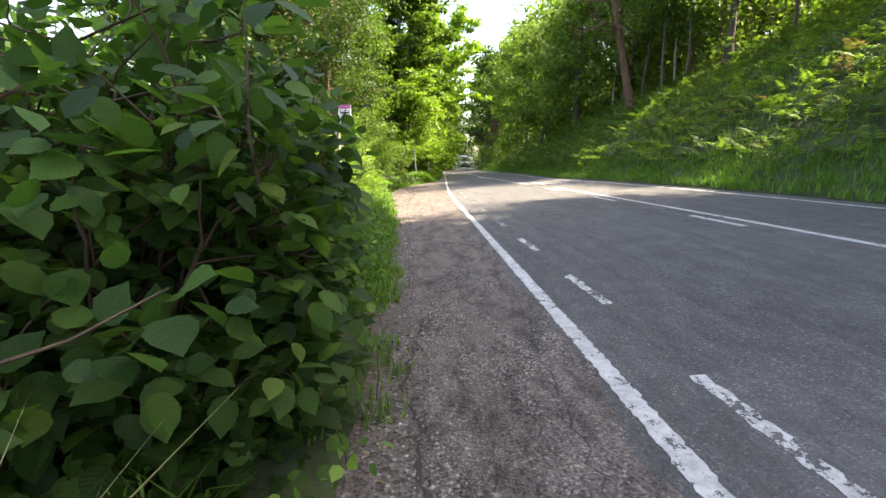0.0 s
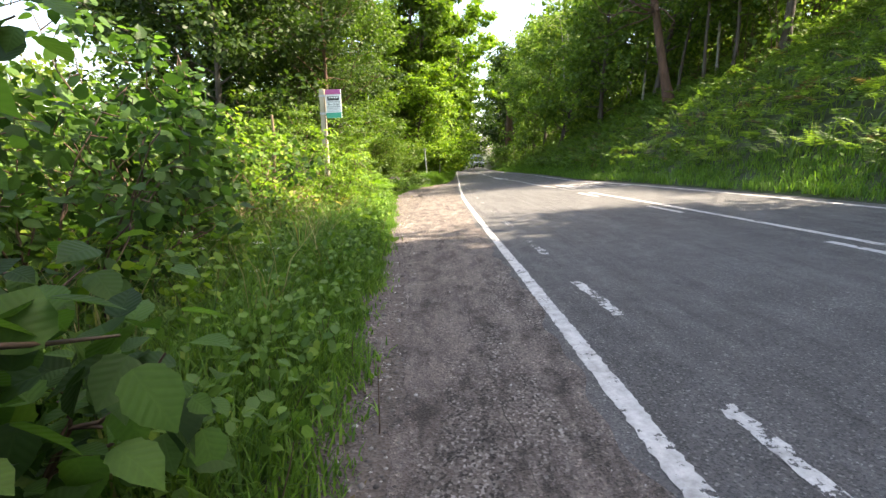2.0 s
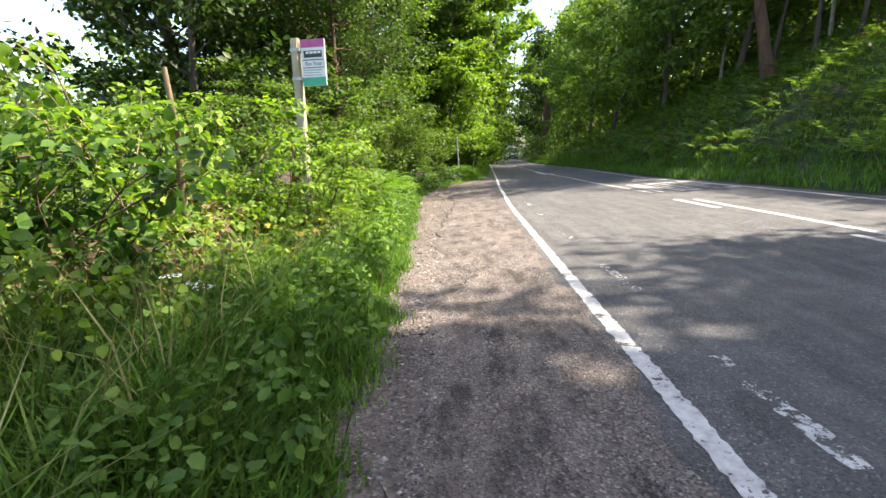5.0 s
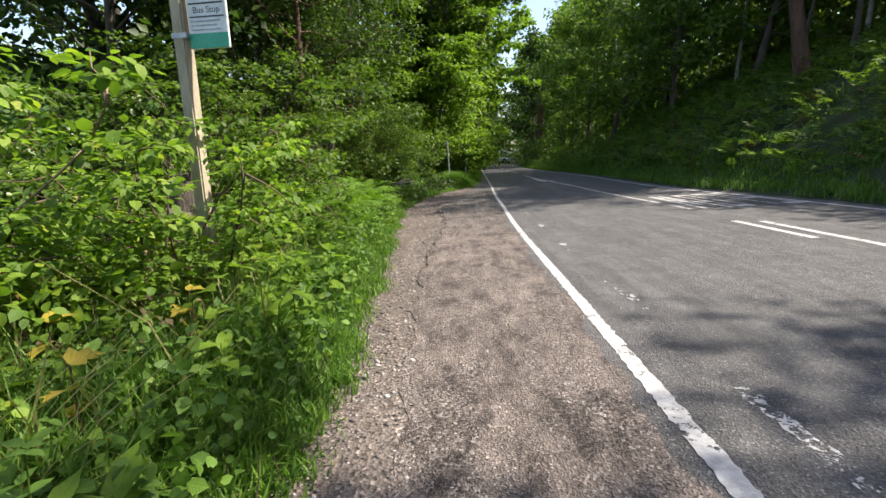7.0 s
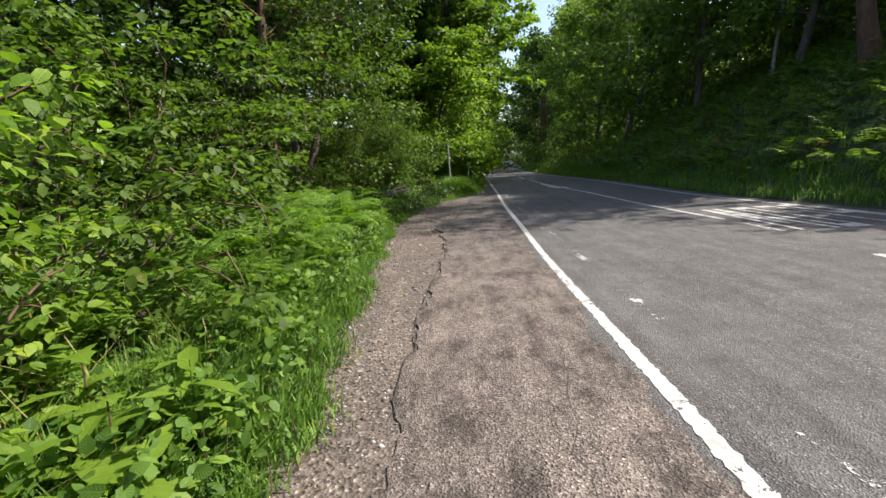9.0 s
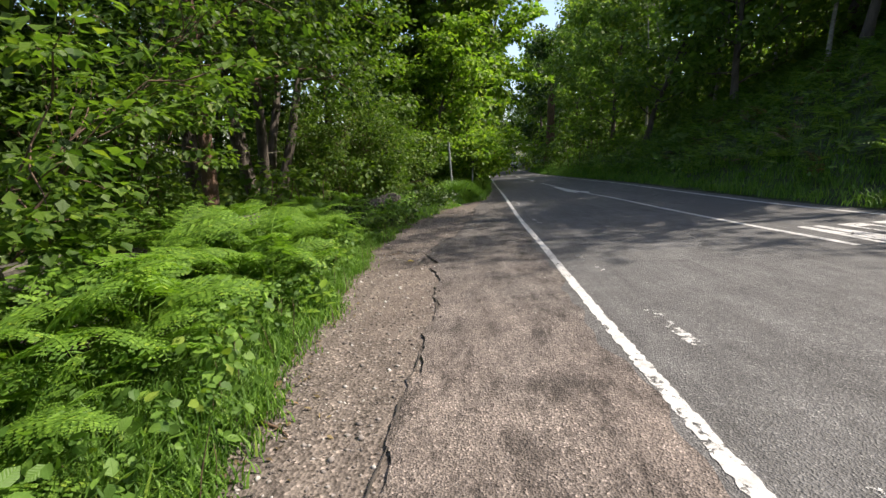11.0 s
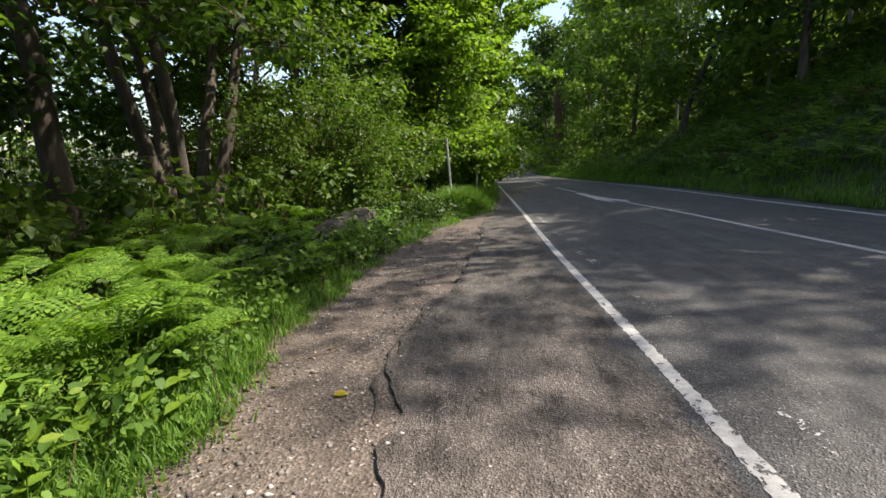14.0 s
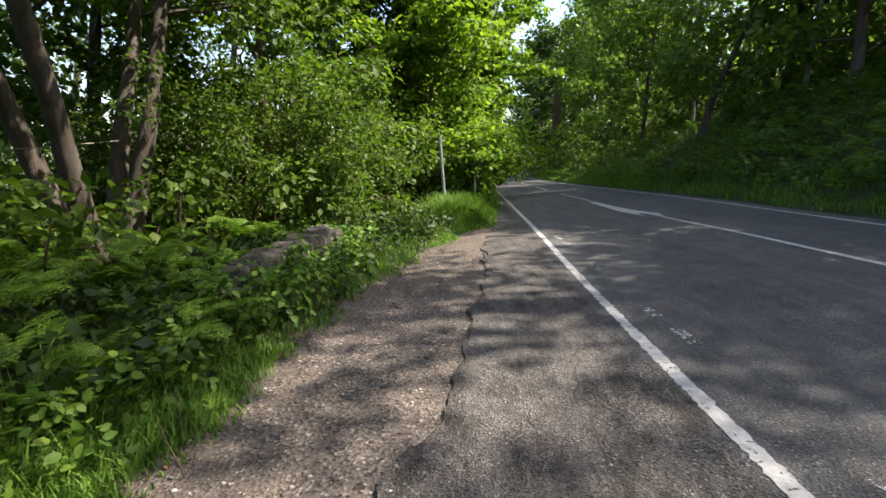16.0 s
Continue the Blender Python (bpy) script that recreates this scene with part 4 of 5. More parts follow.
# ---- verge: grass, herbs, bracken ----
def grass(name, spots, leaf, label, blades=14, height=0.35, spread=0.10, width=0.008, edged=False):
    """Tufts of bent blades."""
    spots = np.asarray(spots)
    n = len(spots) * blades
    base = np.repeat(spots, blades, 0) + rng.normal(size=(n, 3)) * [spread, spread, 0.0]
    h = height * rng.uniform(0.45, 1.25, n)
    if edged:                               # shorter towards the trodden edge
        h *= np.clip(0.28 + (verge(base[:, 1]) - base[:, 0]) * 1.1, 0.22, 1)
    a = rng.uniform(0, 2 * np.pi, n)
    d = np.stack([np.cos(a), np.sin(a), np.zeros(n)], 1)
    s = np.stack([-np.sin(a), np.cos(a), np.zeros(n)], 1) * (width * rng.uniform(0.6, 1.4, n))[:, None]
    bend = (h * rng.uniform(0.15, 1.05, n))[:, None]
    up = np.array([0, 0, 1.0])
    p1 = base + up * (h * 0.55)[:, None] + d * bend * 0.3
    p2 = base + up * (h * 0.92)[:, None] + d * bend
    V = np.stack([base - s, base + s, p1 - s * 0.8, p1 + s * 0.8, p2], 1).reshape(-1, 3)
    o = (np.arange(n) * 5)[:, None]
    soup = Soup().add(V, [np.array([[0, 1, 3, 2]]) + o, np.array([[2, 3, 4]]) + o])
    ob = new(name, soup.mesh(name, leaf))
    return tagged(ob, label, "grass", kind="stuff")


def band(n, lo, hi, y0, y1, power=1.0):
    """Places on the open verge, lo to hi metres back from its edge."""
    y = rng.uniform(y0, y1, n)
    off = lo + (hi - lo) * rng.uniform(0, 1, n) ** power
    y = np.where((y > np.where(off < 0.5, -4, -1.6)) & (y < 1.5) & (rng.uniform(0, 1, n) < 0.93), y0 + (y1 - y0) * (0.5 + 0.5 * rng.uniform(0, 1, n)), y)
    x = verge(y) - off
    return np.stack([x, y, ground_z(x, y) - 0.01], 1)


grass("verge_grass", band(2600, -0.02, 0.9, -4, 13, 1.2), L_GRASS, "long green grass along the verge", 15, 0.40, 0.07, 0.0055, edged=True)
grass("verge_grass", band(1700, -0.02, 0.8, 13, 20, 1.2), L_GRASS, "bright green grass along the verge", 16, 0.30, 0.07, 0.005, edged=True)
grass("verge_grass", band(500, 0.0, 0.8, 20, 27, 1.2), L_GRASS, "short grass at the shaded verge", 10, 0.2, 0.06, edged=True)
grass("verge_grass", band(1300, 0.0, 1.1, 26.3, 33, 1.2), L_GRASS, "tall bright grass tuft round a road post", 12, 0.66, 0.10, 0.010, edged=True)
grass("verge_grass", band(700, 0.0, 1.2, 33, 60, 1.0), L_GRASS, "roadside grass", 12, 0.5, 0.1, 0.014)
grass("meadow_grass", band(1000, 0.7, 2.4, -5, 9, 1.0), L_BRAMBLE, "tall meadow grass behind the verge", 13, 0.5, 0.09, 0.006)
grass("dry_grass", band(260, 0.5, 3.0, -3, 11), M_GRAIN, "pale dry grass stems in the verge", 5, 0.75, 0.05, 0.005)
yb = rng.uniform(-8, 70, 3800)
xb = right(yb) + 0.42 + rng.uniform(0, 1, 3800) ** 1.2 * 1.3
grass("bank_grass", np.stack([xb, yb, ground_z(xb, yb) - 0.01], 1), L_GRASS, "lush grass at the foot of the bank", 16, 0.22, 0.10, 0.008)
yb = rng.uniform(-6, 60, 1700)
xb = right(yb) + 1.5 + rng.uniform(0, 1, 1700) * 9
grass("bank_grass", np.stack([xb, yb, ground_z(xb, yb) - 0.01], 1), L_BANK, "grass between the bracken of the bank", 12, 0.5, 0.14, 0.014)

thicket("verge_herbs", np.concatenate([band(1000, 0.08, 1.2, -3, 13), band(350, 0.1, 0.8, 13, 20)]) + np.stack([np.zeros(1350), np.zeros(1350), rng.uniform(0.05, 0.40, 1350)], 1), L_BRAMBLE, "nettles and low herbs among the verge grass", 0.12, 10, 0.06, "oval", 0.8, stalk=0.004)
thicket("bramble_cover", band(430, 0.9, 3.0, 1.5, 10.5) + np.stack([np.zeros(430), np.zeros(430), rng.uniform(0.1, 0.7, 430)], 1), L_FRESH, "brambles and nettles behind the verge grass", 0.2, 18, 0.065, "oval", 0.5, stalk=0.004)
thicket("dead_bracken", np.concatenate([spots_in(40, -4.3, -3.1, 6.0, 8.6, 0.25, 0.7), spots_in(22, -4.5, -3.8, 8.8, 9.8, 0.1, 0.5)]), L_DRY, "tan dead bracken collapsed in the hedge", 0.22, 34, 0.05, "diamond", 0.6, stalk=0.004)
n_lit = 2600
yl = rng.uniform(-2, 25, n_lit)
xl = verge(yl) + rng.normal(size=n_lit) * 0.11 + 0.03
bits = np.stack([xl, yl, road_z(xl, yl) - 0.006], 1)
al = rand_dirs(n_lit) * [1, 1, 0.15]
soup = Soup().add(*leaves(bits, al, np.tile([0, 0, 1.0], (n_lit, 1)) + rand_dirs(n_lit) * 0.3, rng.uniform(0.012, 0.05, n_lit), rng.uniform(0.006, 0.025, n_lit), "diamond"))
tagged(new("leaf_litter", soup.mesh("leaf_litter", L_DRY)), "brown leaf and stalk litter along the grass edge", "litter", kind="stuff")


def single_leaf(shape, ratio, mat):
    return Soup().add(*leaves(np.zeros((1, 3)), np.array([[1.0, 0, 0.25]]), np.array([[0, 0, 1.0]]), 1.0, ratio, shape, 0.2, 0.3)).mesh("leaf", mat, True)


DOCK, SYC, SYC_OLD = single_leaf("oval", 0.42, L_FRESH), single_leaf("maple", 0.95, L_FRESH), single_leaf("maple", 0.95, L_YELLOW)


def broad_plant(name, x, y, h, n, size, leaf, label, category, group):
    """A low plant: a stalk with broad leaves set round it."""
    root = thing(name, (x, y, float(ground_z(x, y))), label, category, group)
    st = Soup().add(*tube([(0, 0, -0.03), (0.01, 0, h * 0.5), (0.0, 0.01, h)], [0.006, 0.005, 0.003], 5))
    child("stalk", st.mesh("stalk", M_TWIG if name == "sycamore_seedling" else L_GRASS, True), root)
    for k in range(n):
        ob = child("leaf", leaf, root)
        a = k * 2.4 + rng.uniform(-0.3, 0.3)
        ob.matrix_local = Matrix.Translation((0, 0, h * (0.15 + 0.85 * (k + 1) / n))) @ Euler((rng.uniform(-0.3, 0.3), rng.uniform(-0.35, 0.25), a)).to_matrix().to_4x4() @ Matrix.Scale(size * rng.uniform(0.7, 1.15), 4)
    return root


for p in band(22, 0.2, 1.3, 5.0, 11.5):
    broad_plant("dock_plant", p[0], p[1], 0.28 + 0.2 * rng.uniform(), 8, 0.22, DOCK, "broad-leaved dock plant in the verge", "dock", "docks in the verge")
for p in band(14, 0.35, 1.5, 7.2, 10.2):
    broad_plant("sycamore_seedling", p[0], p[1], 0.40 + 0.2 * rng.uniform(), 6, 0.15, SYC, "young sycamore seedling with lobed leaves in the verge", "seedling", "sycamore seedlings")
for x, y in [(-3.0, 8.5), (-3.35, 8.0), (-2.9, 7.6)]:
    broad_plant("sycamore_seedling", x, y, 0.5, 4, 0.13, SYC_OLD, "sycamore seedling with yellow-brown leaves", "seedling", "sycamore seedlings")
for p in band(12, 0.1, 0.6, 13.0, 18.5):
    broad_plant("dock_plant", p[0], p[1], 0.22, 7, 0.16, DOCK, "low broad-leaved plant at the gravel's edge", "dock", "docks in the verge")


def nettle(x, y, h, size, leaf, label, group):
    """An upright herb: a stalk with opposite pairs of leaves, smaller towards the top."""
    root = thing("nettle_plant", (x, y, float(ground_z(x, y))), label, "herb", group)
    lean = rng.normal(size=2) * 0.12 * h
    child("stalk", Soup().add(*tube([(0, 0, -0.03), (lean[0] * 0.4, lean[1] * 0.4, h * 0.5), (lean[0], lean[1], h)], [0.004, 0.0035, 0.002], 4)).mesh("stalk", L_GRASS, True), root)
    pairs = max(3, int(h / 0.085))
    for k in range(pairs):
        u = 0.18 + 0.82 * k / (pairs - 1)
        for s in (0, math.pi):
            ob = child("leaf", leaf, root)
            ob.matrix_local = Matrix.Translation((lean[0] * u * u, lean[1] * u * u, h * u)) @ Euler((rng.uniform(-0.3, 0.3), rng.uniform(-0.2, 0.35), k * 1.57 + s + rng.uniform(-0.3, 0.3))).to_matrix().to_4x4() @ Matrix.Scale(size * (1.1 - 0.55 * u) * rng.uniform(0.8, 1.2), 4)
    return root


NETTLE, HERB = single_leaf("toothed", 0.52, L_BRAMBLE), single_leaf("toothed", 0.6, L_FRESH)
for p in band(80, 0.25, 2.0, 4.5, 11.0):
    nettle(p[0], p[1], rng.uniform(0.3, 0.65), 0.08, NETTLE, "leafy nettle standing in the verge", "nettles in the verge")
for p in band(75, 0.12, 1.0, 14.0, 19.6):
    nettle(p[0], p[1], rng.uniform(0.2, 0.4), 0.11, HERB, "bright green leafy herb at the gravel's edge", "herbs at the gravel's edge")
for p in band(26, 0.15, 1.2, 1.8, 5.0):
    nettle(p[0], p[1], rng.uniform(0.3, 0.5), 0.09, NETTLE, "leafy nettle standing in the shaded grass", "nettles in the verge")


def frond_mesh(name, length, pairs, fine, leaf):
    """A bracken frond: an arching midrib with tapering side leaflets, each cut again into small lobes when fine."""
    soup = Soup()
    u = np.linspace(0, 1, pairs + 2)
    mid = np.stack([u * length * 0.85, np.zeros_like(u), length * (0.72 * u - 0.55 * u * u)], 1)
    soup.add(*tube(mid, np.linspace(0.005, 0.0012, len(u)), 4))
    base, al, nor, ln, wd = [], [], [], [], []
    for i in range(2, pairs + 2):
        t = unit((mid[min(i + 1, pairs + 1)] - mid[i - 1])[None])[0]
        f = (i - 1) / pairs
        pl = length * (0.27 if fine else 0.32) * (1 - f) ** 0.85 * min(1, 0.6 + f * 2.4) + 0.012
        for sgn in (1, -1):
            d = unit(np.array([[0, sgn, 0.0]]) + t[None] * 0.5 + [[0, 0, rng.uniform(-0.25, 0.05)]])[0]
            nn = unit(np.cross(t, np.array([0, sgn, 0.0])) * sgn + rng.normal(size=3) * 0.15)
            lobes = max(2, int(9 * (1 - f) ** 0.7)) if fine else 0
            if lobes < 3:
                base.append(mid[i]), al.append(d), nor.append(nn), ln.append(pl), wd.append(pl * 0.30)
                continue
            across = unit(np.cross(d, nn)[None])[0]
            for k in range(lobes):
                v = (k + 0.35) / lobes
                q = mid[i] + d * pl * v - nn * pl * 0.16 * v * v
                size = pl * 0.27 * (1 - v) ** 0.7 + 0.007
                for side in (1, -1):
                    base.append(q), al.append(unit((across * side + d * 0.55)[None])[0]), nor.append(nn), ln.append(size), wd.append(max(size * 0.5, pl / lobes * 1.05))
            base.append(mid[i] + d * pl * 0.84 - nn * pl * 0.11), al.append(d), nor.append(nn), ln.append(pl * 0.2), wd.append(pl * 0.07)
    soup.add(*leaves(np.array(base), np.array(al), np.array(nor), np.array(ln), np.array(wd), "diamond", 0.15, 0.18))
    return soup.mesh(name, leaf)


FRONDS = [frond_mesh("frond", ln, n, True, L_FERN) for ln, n in ((0.80, 14), (0.92, 15), (0.65, 12), (0.74, 13), (0.86, 14))]


def bracken(x, y, n, size):
    z = float(ground_z(x, y))
    root = thing("bracken_fern", (x, y, z), "bright green bracken fern with arching fronds on the verge", "fern", "bracken on the verge")
    stalk = Soup()
    for k in range(n):
        a = k * 2.4 + rng.uniform(-0.4, 0.4)
        lift = rng.uniform(0.22, 0.68) * size
        off = Vector((math.cos(a) * 0.10, math.sin(a) * 0.10, lift))
        ob = child("frond", FRONDS[rng.integers(0, 5)], root)
        ob.matrix_local = Matrix.Translation(off) @ Euler((rng.uniform(-0.4, 0.4), rng.uniform(-0.35, 0.35), a)).to_matrix().to_4x4() @ Matrix.Scale(size * rng.uniform(0.8, 1.15), 4)
        stalk.add(*tube([(0, 0, -0.03), tuple(off * 0.6), tuple(off)], [0.006, 0.005, 0.004], 4))
    child("stalk", stalk.mesh("stalk", L_FERN), root)
    return root


for x, y, n, s in [(-3.3, 12.4, 9, 1.0), (-3.15, 13.3, 9, 1.05), (-3.5, 13.9, 10, 1.1), (-3.2, 14.6, 10, 1.1), (-3.7, 15.2, 9, 1.05), (-3.35, 15.6, 10, 1.1), (-3.9, 14.4, 9, 1.1), (-3.6, 16.2, 9, 1.0), (-3.3, 16.9, 9, 0.95), (-3.9, 16.9, 9, 1.0), (-3.5, 17.6, 9, 0.9), (-3.25, 11.6, 8, 0.95), (-3.6, 10.6, 8, 0.9), (-3.0, 10.0, 7, 0.7), (-4.2, 15.8, 9, 1.1), (-4.5, 14.9, 9, 1.1), (-3.9, 18.2, 8, 0.9), (-4.3, 17.4, 8, 1.0), (-4.1, 19.4, 8, 0.9), (-3.7, 20.2, 8, 0.8), (-4.6, 20.8, 8, 0.9), (-5.0, 22.2, 8, 0.9), (-3.3, 10.5, 8, 0.8), (-2.95, 11.0, 7, 0.7), (-3.0, 12.2, 8, 0.8), (-3.75, 11.3, 8, 0.95), (-3.55, 9.2, 6, 0.7), (-4.4, 12.6, 8, 1.0), (-3.8, 12.9, 9, 1.05), (-3.45, 18.9, 7, 0.75), (-3.2, 19.6, 7, 0.75), (-3.5, 21.2, 7, 0.8), (-4.4, 23.4, 8, 0.9), (-5.6, 21.0, 8, 1.0), (-5.2, 19.4, 8, 1.0)]:
    bracken(x - 0.22, y, n, s * 0.84)
    bracken(x - 0.22 + rng.uniform(-0.35, 0.25), y + rng.uniform(-0.5, 0.5), n, s * 0.72)
    bracken(x - 0.3 + rng.uniform(-0.4, 0.3), y + rng.uniform(-0.5, 0.5), n, s * 0.9)

# bracken of the bank, past counting
SIMPLE = [frond_mesh("bank_frond", 0.85, 10, False, L_FERN)]


def bank_bracken(n, y0, y1, lo, hi, leaf, label):
    me = SIMPLE[0]
    k = len(me.vertices)
    co = np.empty(k * 3, np.float32)
    me.vertices.foreach_get("co", co)
    co = co.reshape(-1, 3)
    polys = [np.array(p.vertices) for p in me.polygons]
    tri = np.array([p for p in polys if len(p) == 3])
    y = rng.uniform(y0, y1, n)
    x = right(y) + lo + (hi - lo) * rng.uniform(0, 1, n)
    base = np.stack([x, y, ground_z(x, y) + rng.uniform(0.05, 0.45, n)], 1)
    a = rng.uniform(0, 2 * np.pi, n)
    tilt = rng.uniform(-0.5, 0.2, n)
    s = rng.uniform(0.6, 1.25, n)
    c, sn = np.cos(a), np.sin(a)
    P = co[None] * s[:, None, None]
    ct, st = np.cos(tilt)[:, None], np.sin(tilt)[:, None]
    px, pz = P[..., 0] * ct + P[..., 2] * st, -P[..., 0] * st + P[..., 2] * ct
    X = px * c[:, None] - P[..., 1] * sn[:, None]
    Y = px * sn[:, None] + P[..., 1] * c[:, None]
    V = np.stack([X, Y, pz], -1) + base[:, None]
    T = (tri[None] + (np.arange(n) * k)[:, None, None]).reshape(-1, 3)
    ob = new("bank_bracken", Soup().add(V.reshape(-1, 3), [T]).mesh("bank_bracken", leaf))
    return tagged(ob, label, "fern", kind="stuff")


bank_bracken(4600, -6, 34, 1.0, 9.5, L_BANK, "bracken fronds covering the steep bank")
bank_bracken(2200, 24, 75, 0.9, 7.5, L_BRAMBLE, "darker bracken and brambles along the bank")
bank_bracken(260, -6, 30, 1.0, 9.5, L_DRY, "brown dead fronds among the bracken of the bank")
thicket("bank_bramble", spots_in(700, lambda y: right(y) + 0.9, lambda y: right(y) + 8.5, -6, 45, 0.05, 0.45), L_BRAMBLE, "brambles and low leaves on the steep bank", 0.35, 26, 0.10, "diamond", stalk=0.004)


# ---- furniture of the roadside ----
def box(bm, x0, x1, y0, y1, z0, z1, bevel=0.0):
    m = Matrix.Translation(((x0 + x1) / 2, (y0 + y1) / 2, (z0 + z1) / 2)) @ Matrix.Diagonal((x1 - x0, y1 - y0, z1 - z0, 1))
    r = bmesh.ops.create_cube(bm, size=1, matrix=m)
    if bevel:
        es = {e for v in r["verts"] for e in v.link_edges}
        bmesh.ops.bevel(bm, geom=list(es), offset=bevel, segments=2, affect="EDGES")
    return bm


def box_part(name, dims, mat, parent, bevel=0.0, label=""):
    return part(name, box(bmesh.new(), *dims, bevel), mat, parent, label)


def text_mesh(words, size):
    cu = bpy.data.curves.new("lettering", "FONT")
    cu.body, cu.size, cu.extrude, cu.align_x = words, size, 0.0006, "CENTER"
    ob = bpy.data.objects.new("lettering", cu)
    scene.collection.objects.link(ob)
    bpy.context.view_layer.update()
    me = bpy.data.meshes.new_from_object(ob.evaluated_get(bpy.context.evaluated_depsgraph_get()))
    bpy.data.objects.remove(ob)
    bpy.data.curves.remove(cu)
    me.materials.clear()
    me.materials.append(M_BLACK)
    return me


def bus_stop(x, y):
    """Post with an enamel flag that faces the walker."""
    z = float(ground_z(x, y))
    root = thing("bus_stop_sign", (x, y, z), "bus stop flag in white, magenta and green on a weathered post", "sign")
    root.rotation_euler = (0, radians(-1.5), radians(-8))
    h = 2.38 - z
    box_part("post", (-0.05, 0.05, -0.05, 0.05, -0.2, h), M_POST, root, 0.012, "weathered pale wooden post with lichen")
    flag = box_part("flag", (0.065, 0.385, -0.012, 0.012, h - 0.57, h - 0.02), M_WHITE, root, 0.004)
    box_part("header_band", (0.067, 0.383, -0.0155, -0.0118, h - 0.115, h - 0.022), M_MAGENTA, flag, 0, "magenta band")
    box_part("footer_band", (0.067, 0.383, -0.0155, -0.0118, h - 0.568, h - 0.465), M_GREEN, flag, 0, "green band")
    box_part("rule", (0.085, 0.365, -0.0155, -0.0118, h - 0.265, h - 0.255), M_BLACK, flag)
    box_part("rule", (0.085, 0.365, -0.0155, -0.0118, h - 0.355, h - 0.347), M_BLACK, flag)
    bus = box(bmesh.new(), 0.105, 0.345, -0.0158, -0.0118, h - 0.232, h - 0.152, 0.0)
    part("bus_pictogram", bus, M_BLACK, flag, "black bus outline")
    for k in range(4):
        box_part("pictogram_window", (0.135 + k * 0.052, 0.175 + k * 0.052, -0.0185, -0.0157, h - 0.188, h - 0.162), M_WHITE, flag)
    tx = child("lettering", text_mesh("Bus Stop", 0.062), flag, "black lettering Bus Stop")
    tx.location, tx.rotation_euler = (0.225, -0.0135, h - 0.325), (radians(90), 0, 0)
    for k in range(3):
        box_part("small_print", (0.09, 0.33 - 0.03 * (k % 2), -0.0155, -0.0118, h - 0.385 - k * 0.03, h - 0.375 - k * 0.03), M_STEEL, flag)
    box_part("bracket", (-0.056, 0.07, -0.056, 0.056, h - 0.16, h - 0.12), M_STEEL, root, 0.004)
    box_part("bracket", (-0.056, 0.07, -0.056, 0.056, h - 0.50, h - 0.46), M_STEEL, root, 0.004)
    return root


bus_stop(-3.52, 9.72)


def cylinder(bm, r, z0, z1, seg=14, r2=None):
    bmesh.ops.create_cone(bm, cap_ends=True, segments=seg, radius1=r, radius2=r if r2 is None else r2, depth=z1 - z0, matrix=Matrix.Translation((0, 0, (z0 + z1) / 2)))
    return bm


z = float(ground_z(-1.82, 28.0))
post = thing("marker_post", (-1.78, 28.0, z), "thin leaning galvanised steel road post in tall grass", "post")
post.rotation_euler = (0, radians(-5), 0)
part("pole", cylinder(bmesh.new(), 0.038, -0.2, 2.05), M_STEEL, post)
part("cap", cylinder(bmesh.new(), 0.042, 2.05, 2.08), M_STEEL, post)
z = float(ground_z(-1.1, 30.0))
disc = thing("round_sign", (-1.02, 29.6, z), "dark back of a small round sign among leaves", "sign")
part("pole", cylinder(bmesh.new(), 0.03, -0.2, 1.7), M_STEEL, disc)
bm = cylinder(bmesh.new(), 0.21, -0.008, 0.008, 28)
bmesh.ops.rotate(bm, verts=bm.verts, matrix=Matrix.Rotation(radians(90), 3, "X"))
bmesh.ops.translate(bm, verts=bm.verts, vec=(0, -0.05, 1.5))
part("plate", bm, M_BLACK, disc, "dull black round plate")


def stone_mesh(seed, sx, sy, sz):
    r = np.random.default_rng(seed)
    bm = bmesh.new()
    bmesh.ops.create_cube(bm, size=1)
    bmesh.ops.bevel(bm, geom=bm.edges[:], offset=0.16, segments=1, affect="EDGES")
    for v in bm.verts:
        v.co = Vector((v.co.x * sx, v.co.y * sy, v.co.z * sz)) * (1 + r.uniform(-0.13, 0.13))
    me = bpy.data.meshes.new("stone")
    bm.to_mesh(me)
    bm.free()
    me.materials.append(M_WALLSTONE)
    return me


STONES = [stone_mesh(k, 0.24 + 0.03 * (k % 3), 0.30 + 0.06 * (k % 4), 0.11 + 0.02 * (k % 3)) for k in range(8)]


def dry_wall(name, x0, y0, x1, y1, height, label, tumble=0.02):
    root = thing(name, (x0, y0, float(ground_z(x0, y0))), label, "wall")
    length = math.hypot(x1 - x0, y1 - y0)
    a = math.atan2(-(x1 - x0), y1 - y0)
    for c in range(int(height / 0.115)):
        s = (c % 2) * 0.16
        while s < length:
            step = rng.uniform(0.28, 0.42)
            px, py = (x1 - x0) * s / length, (y1 - y0) * s / length
            if rng.uniform() > 0.10 * c:
                ob = child("stone", STONES[rng.integers(0, 8)], root)
                gz = float(ground_z(x0 + px, y0 + py)) - root.location.z
                ob.location = (px + rng.normal() * tumble, py, gz + 0.05 + c * 0.115)
                ob.rotation_euler = (rng.normal() * 0.08, rng.normal() * 0.08, a + rng.normal() * 0.12)
            s += step
    return root


COPING = [stone_mesh(20 + k, 0.30, 0.10 + 0.02 * k, 0.24 + 0.03 * k) for k in range(4)]


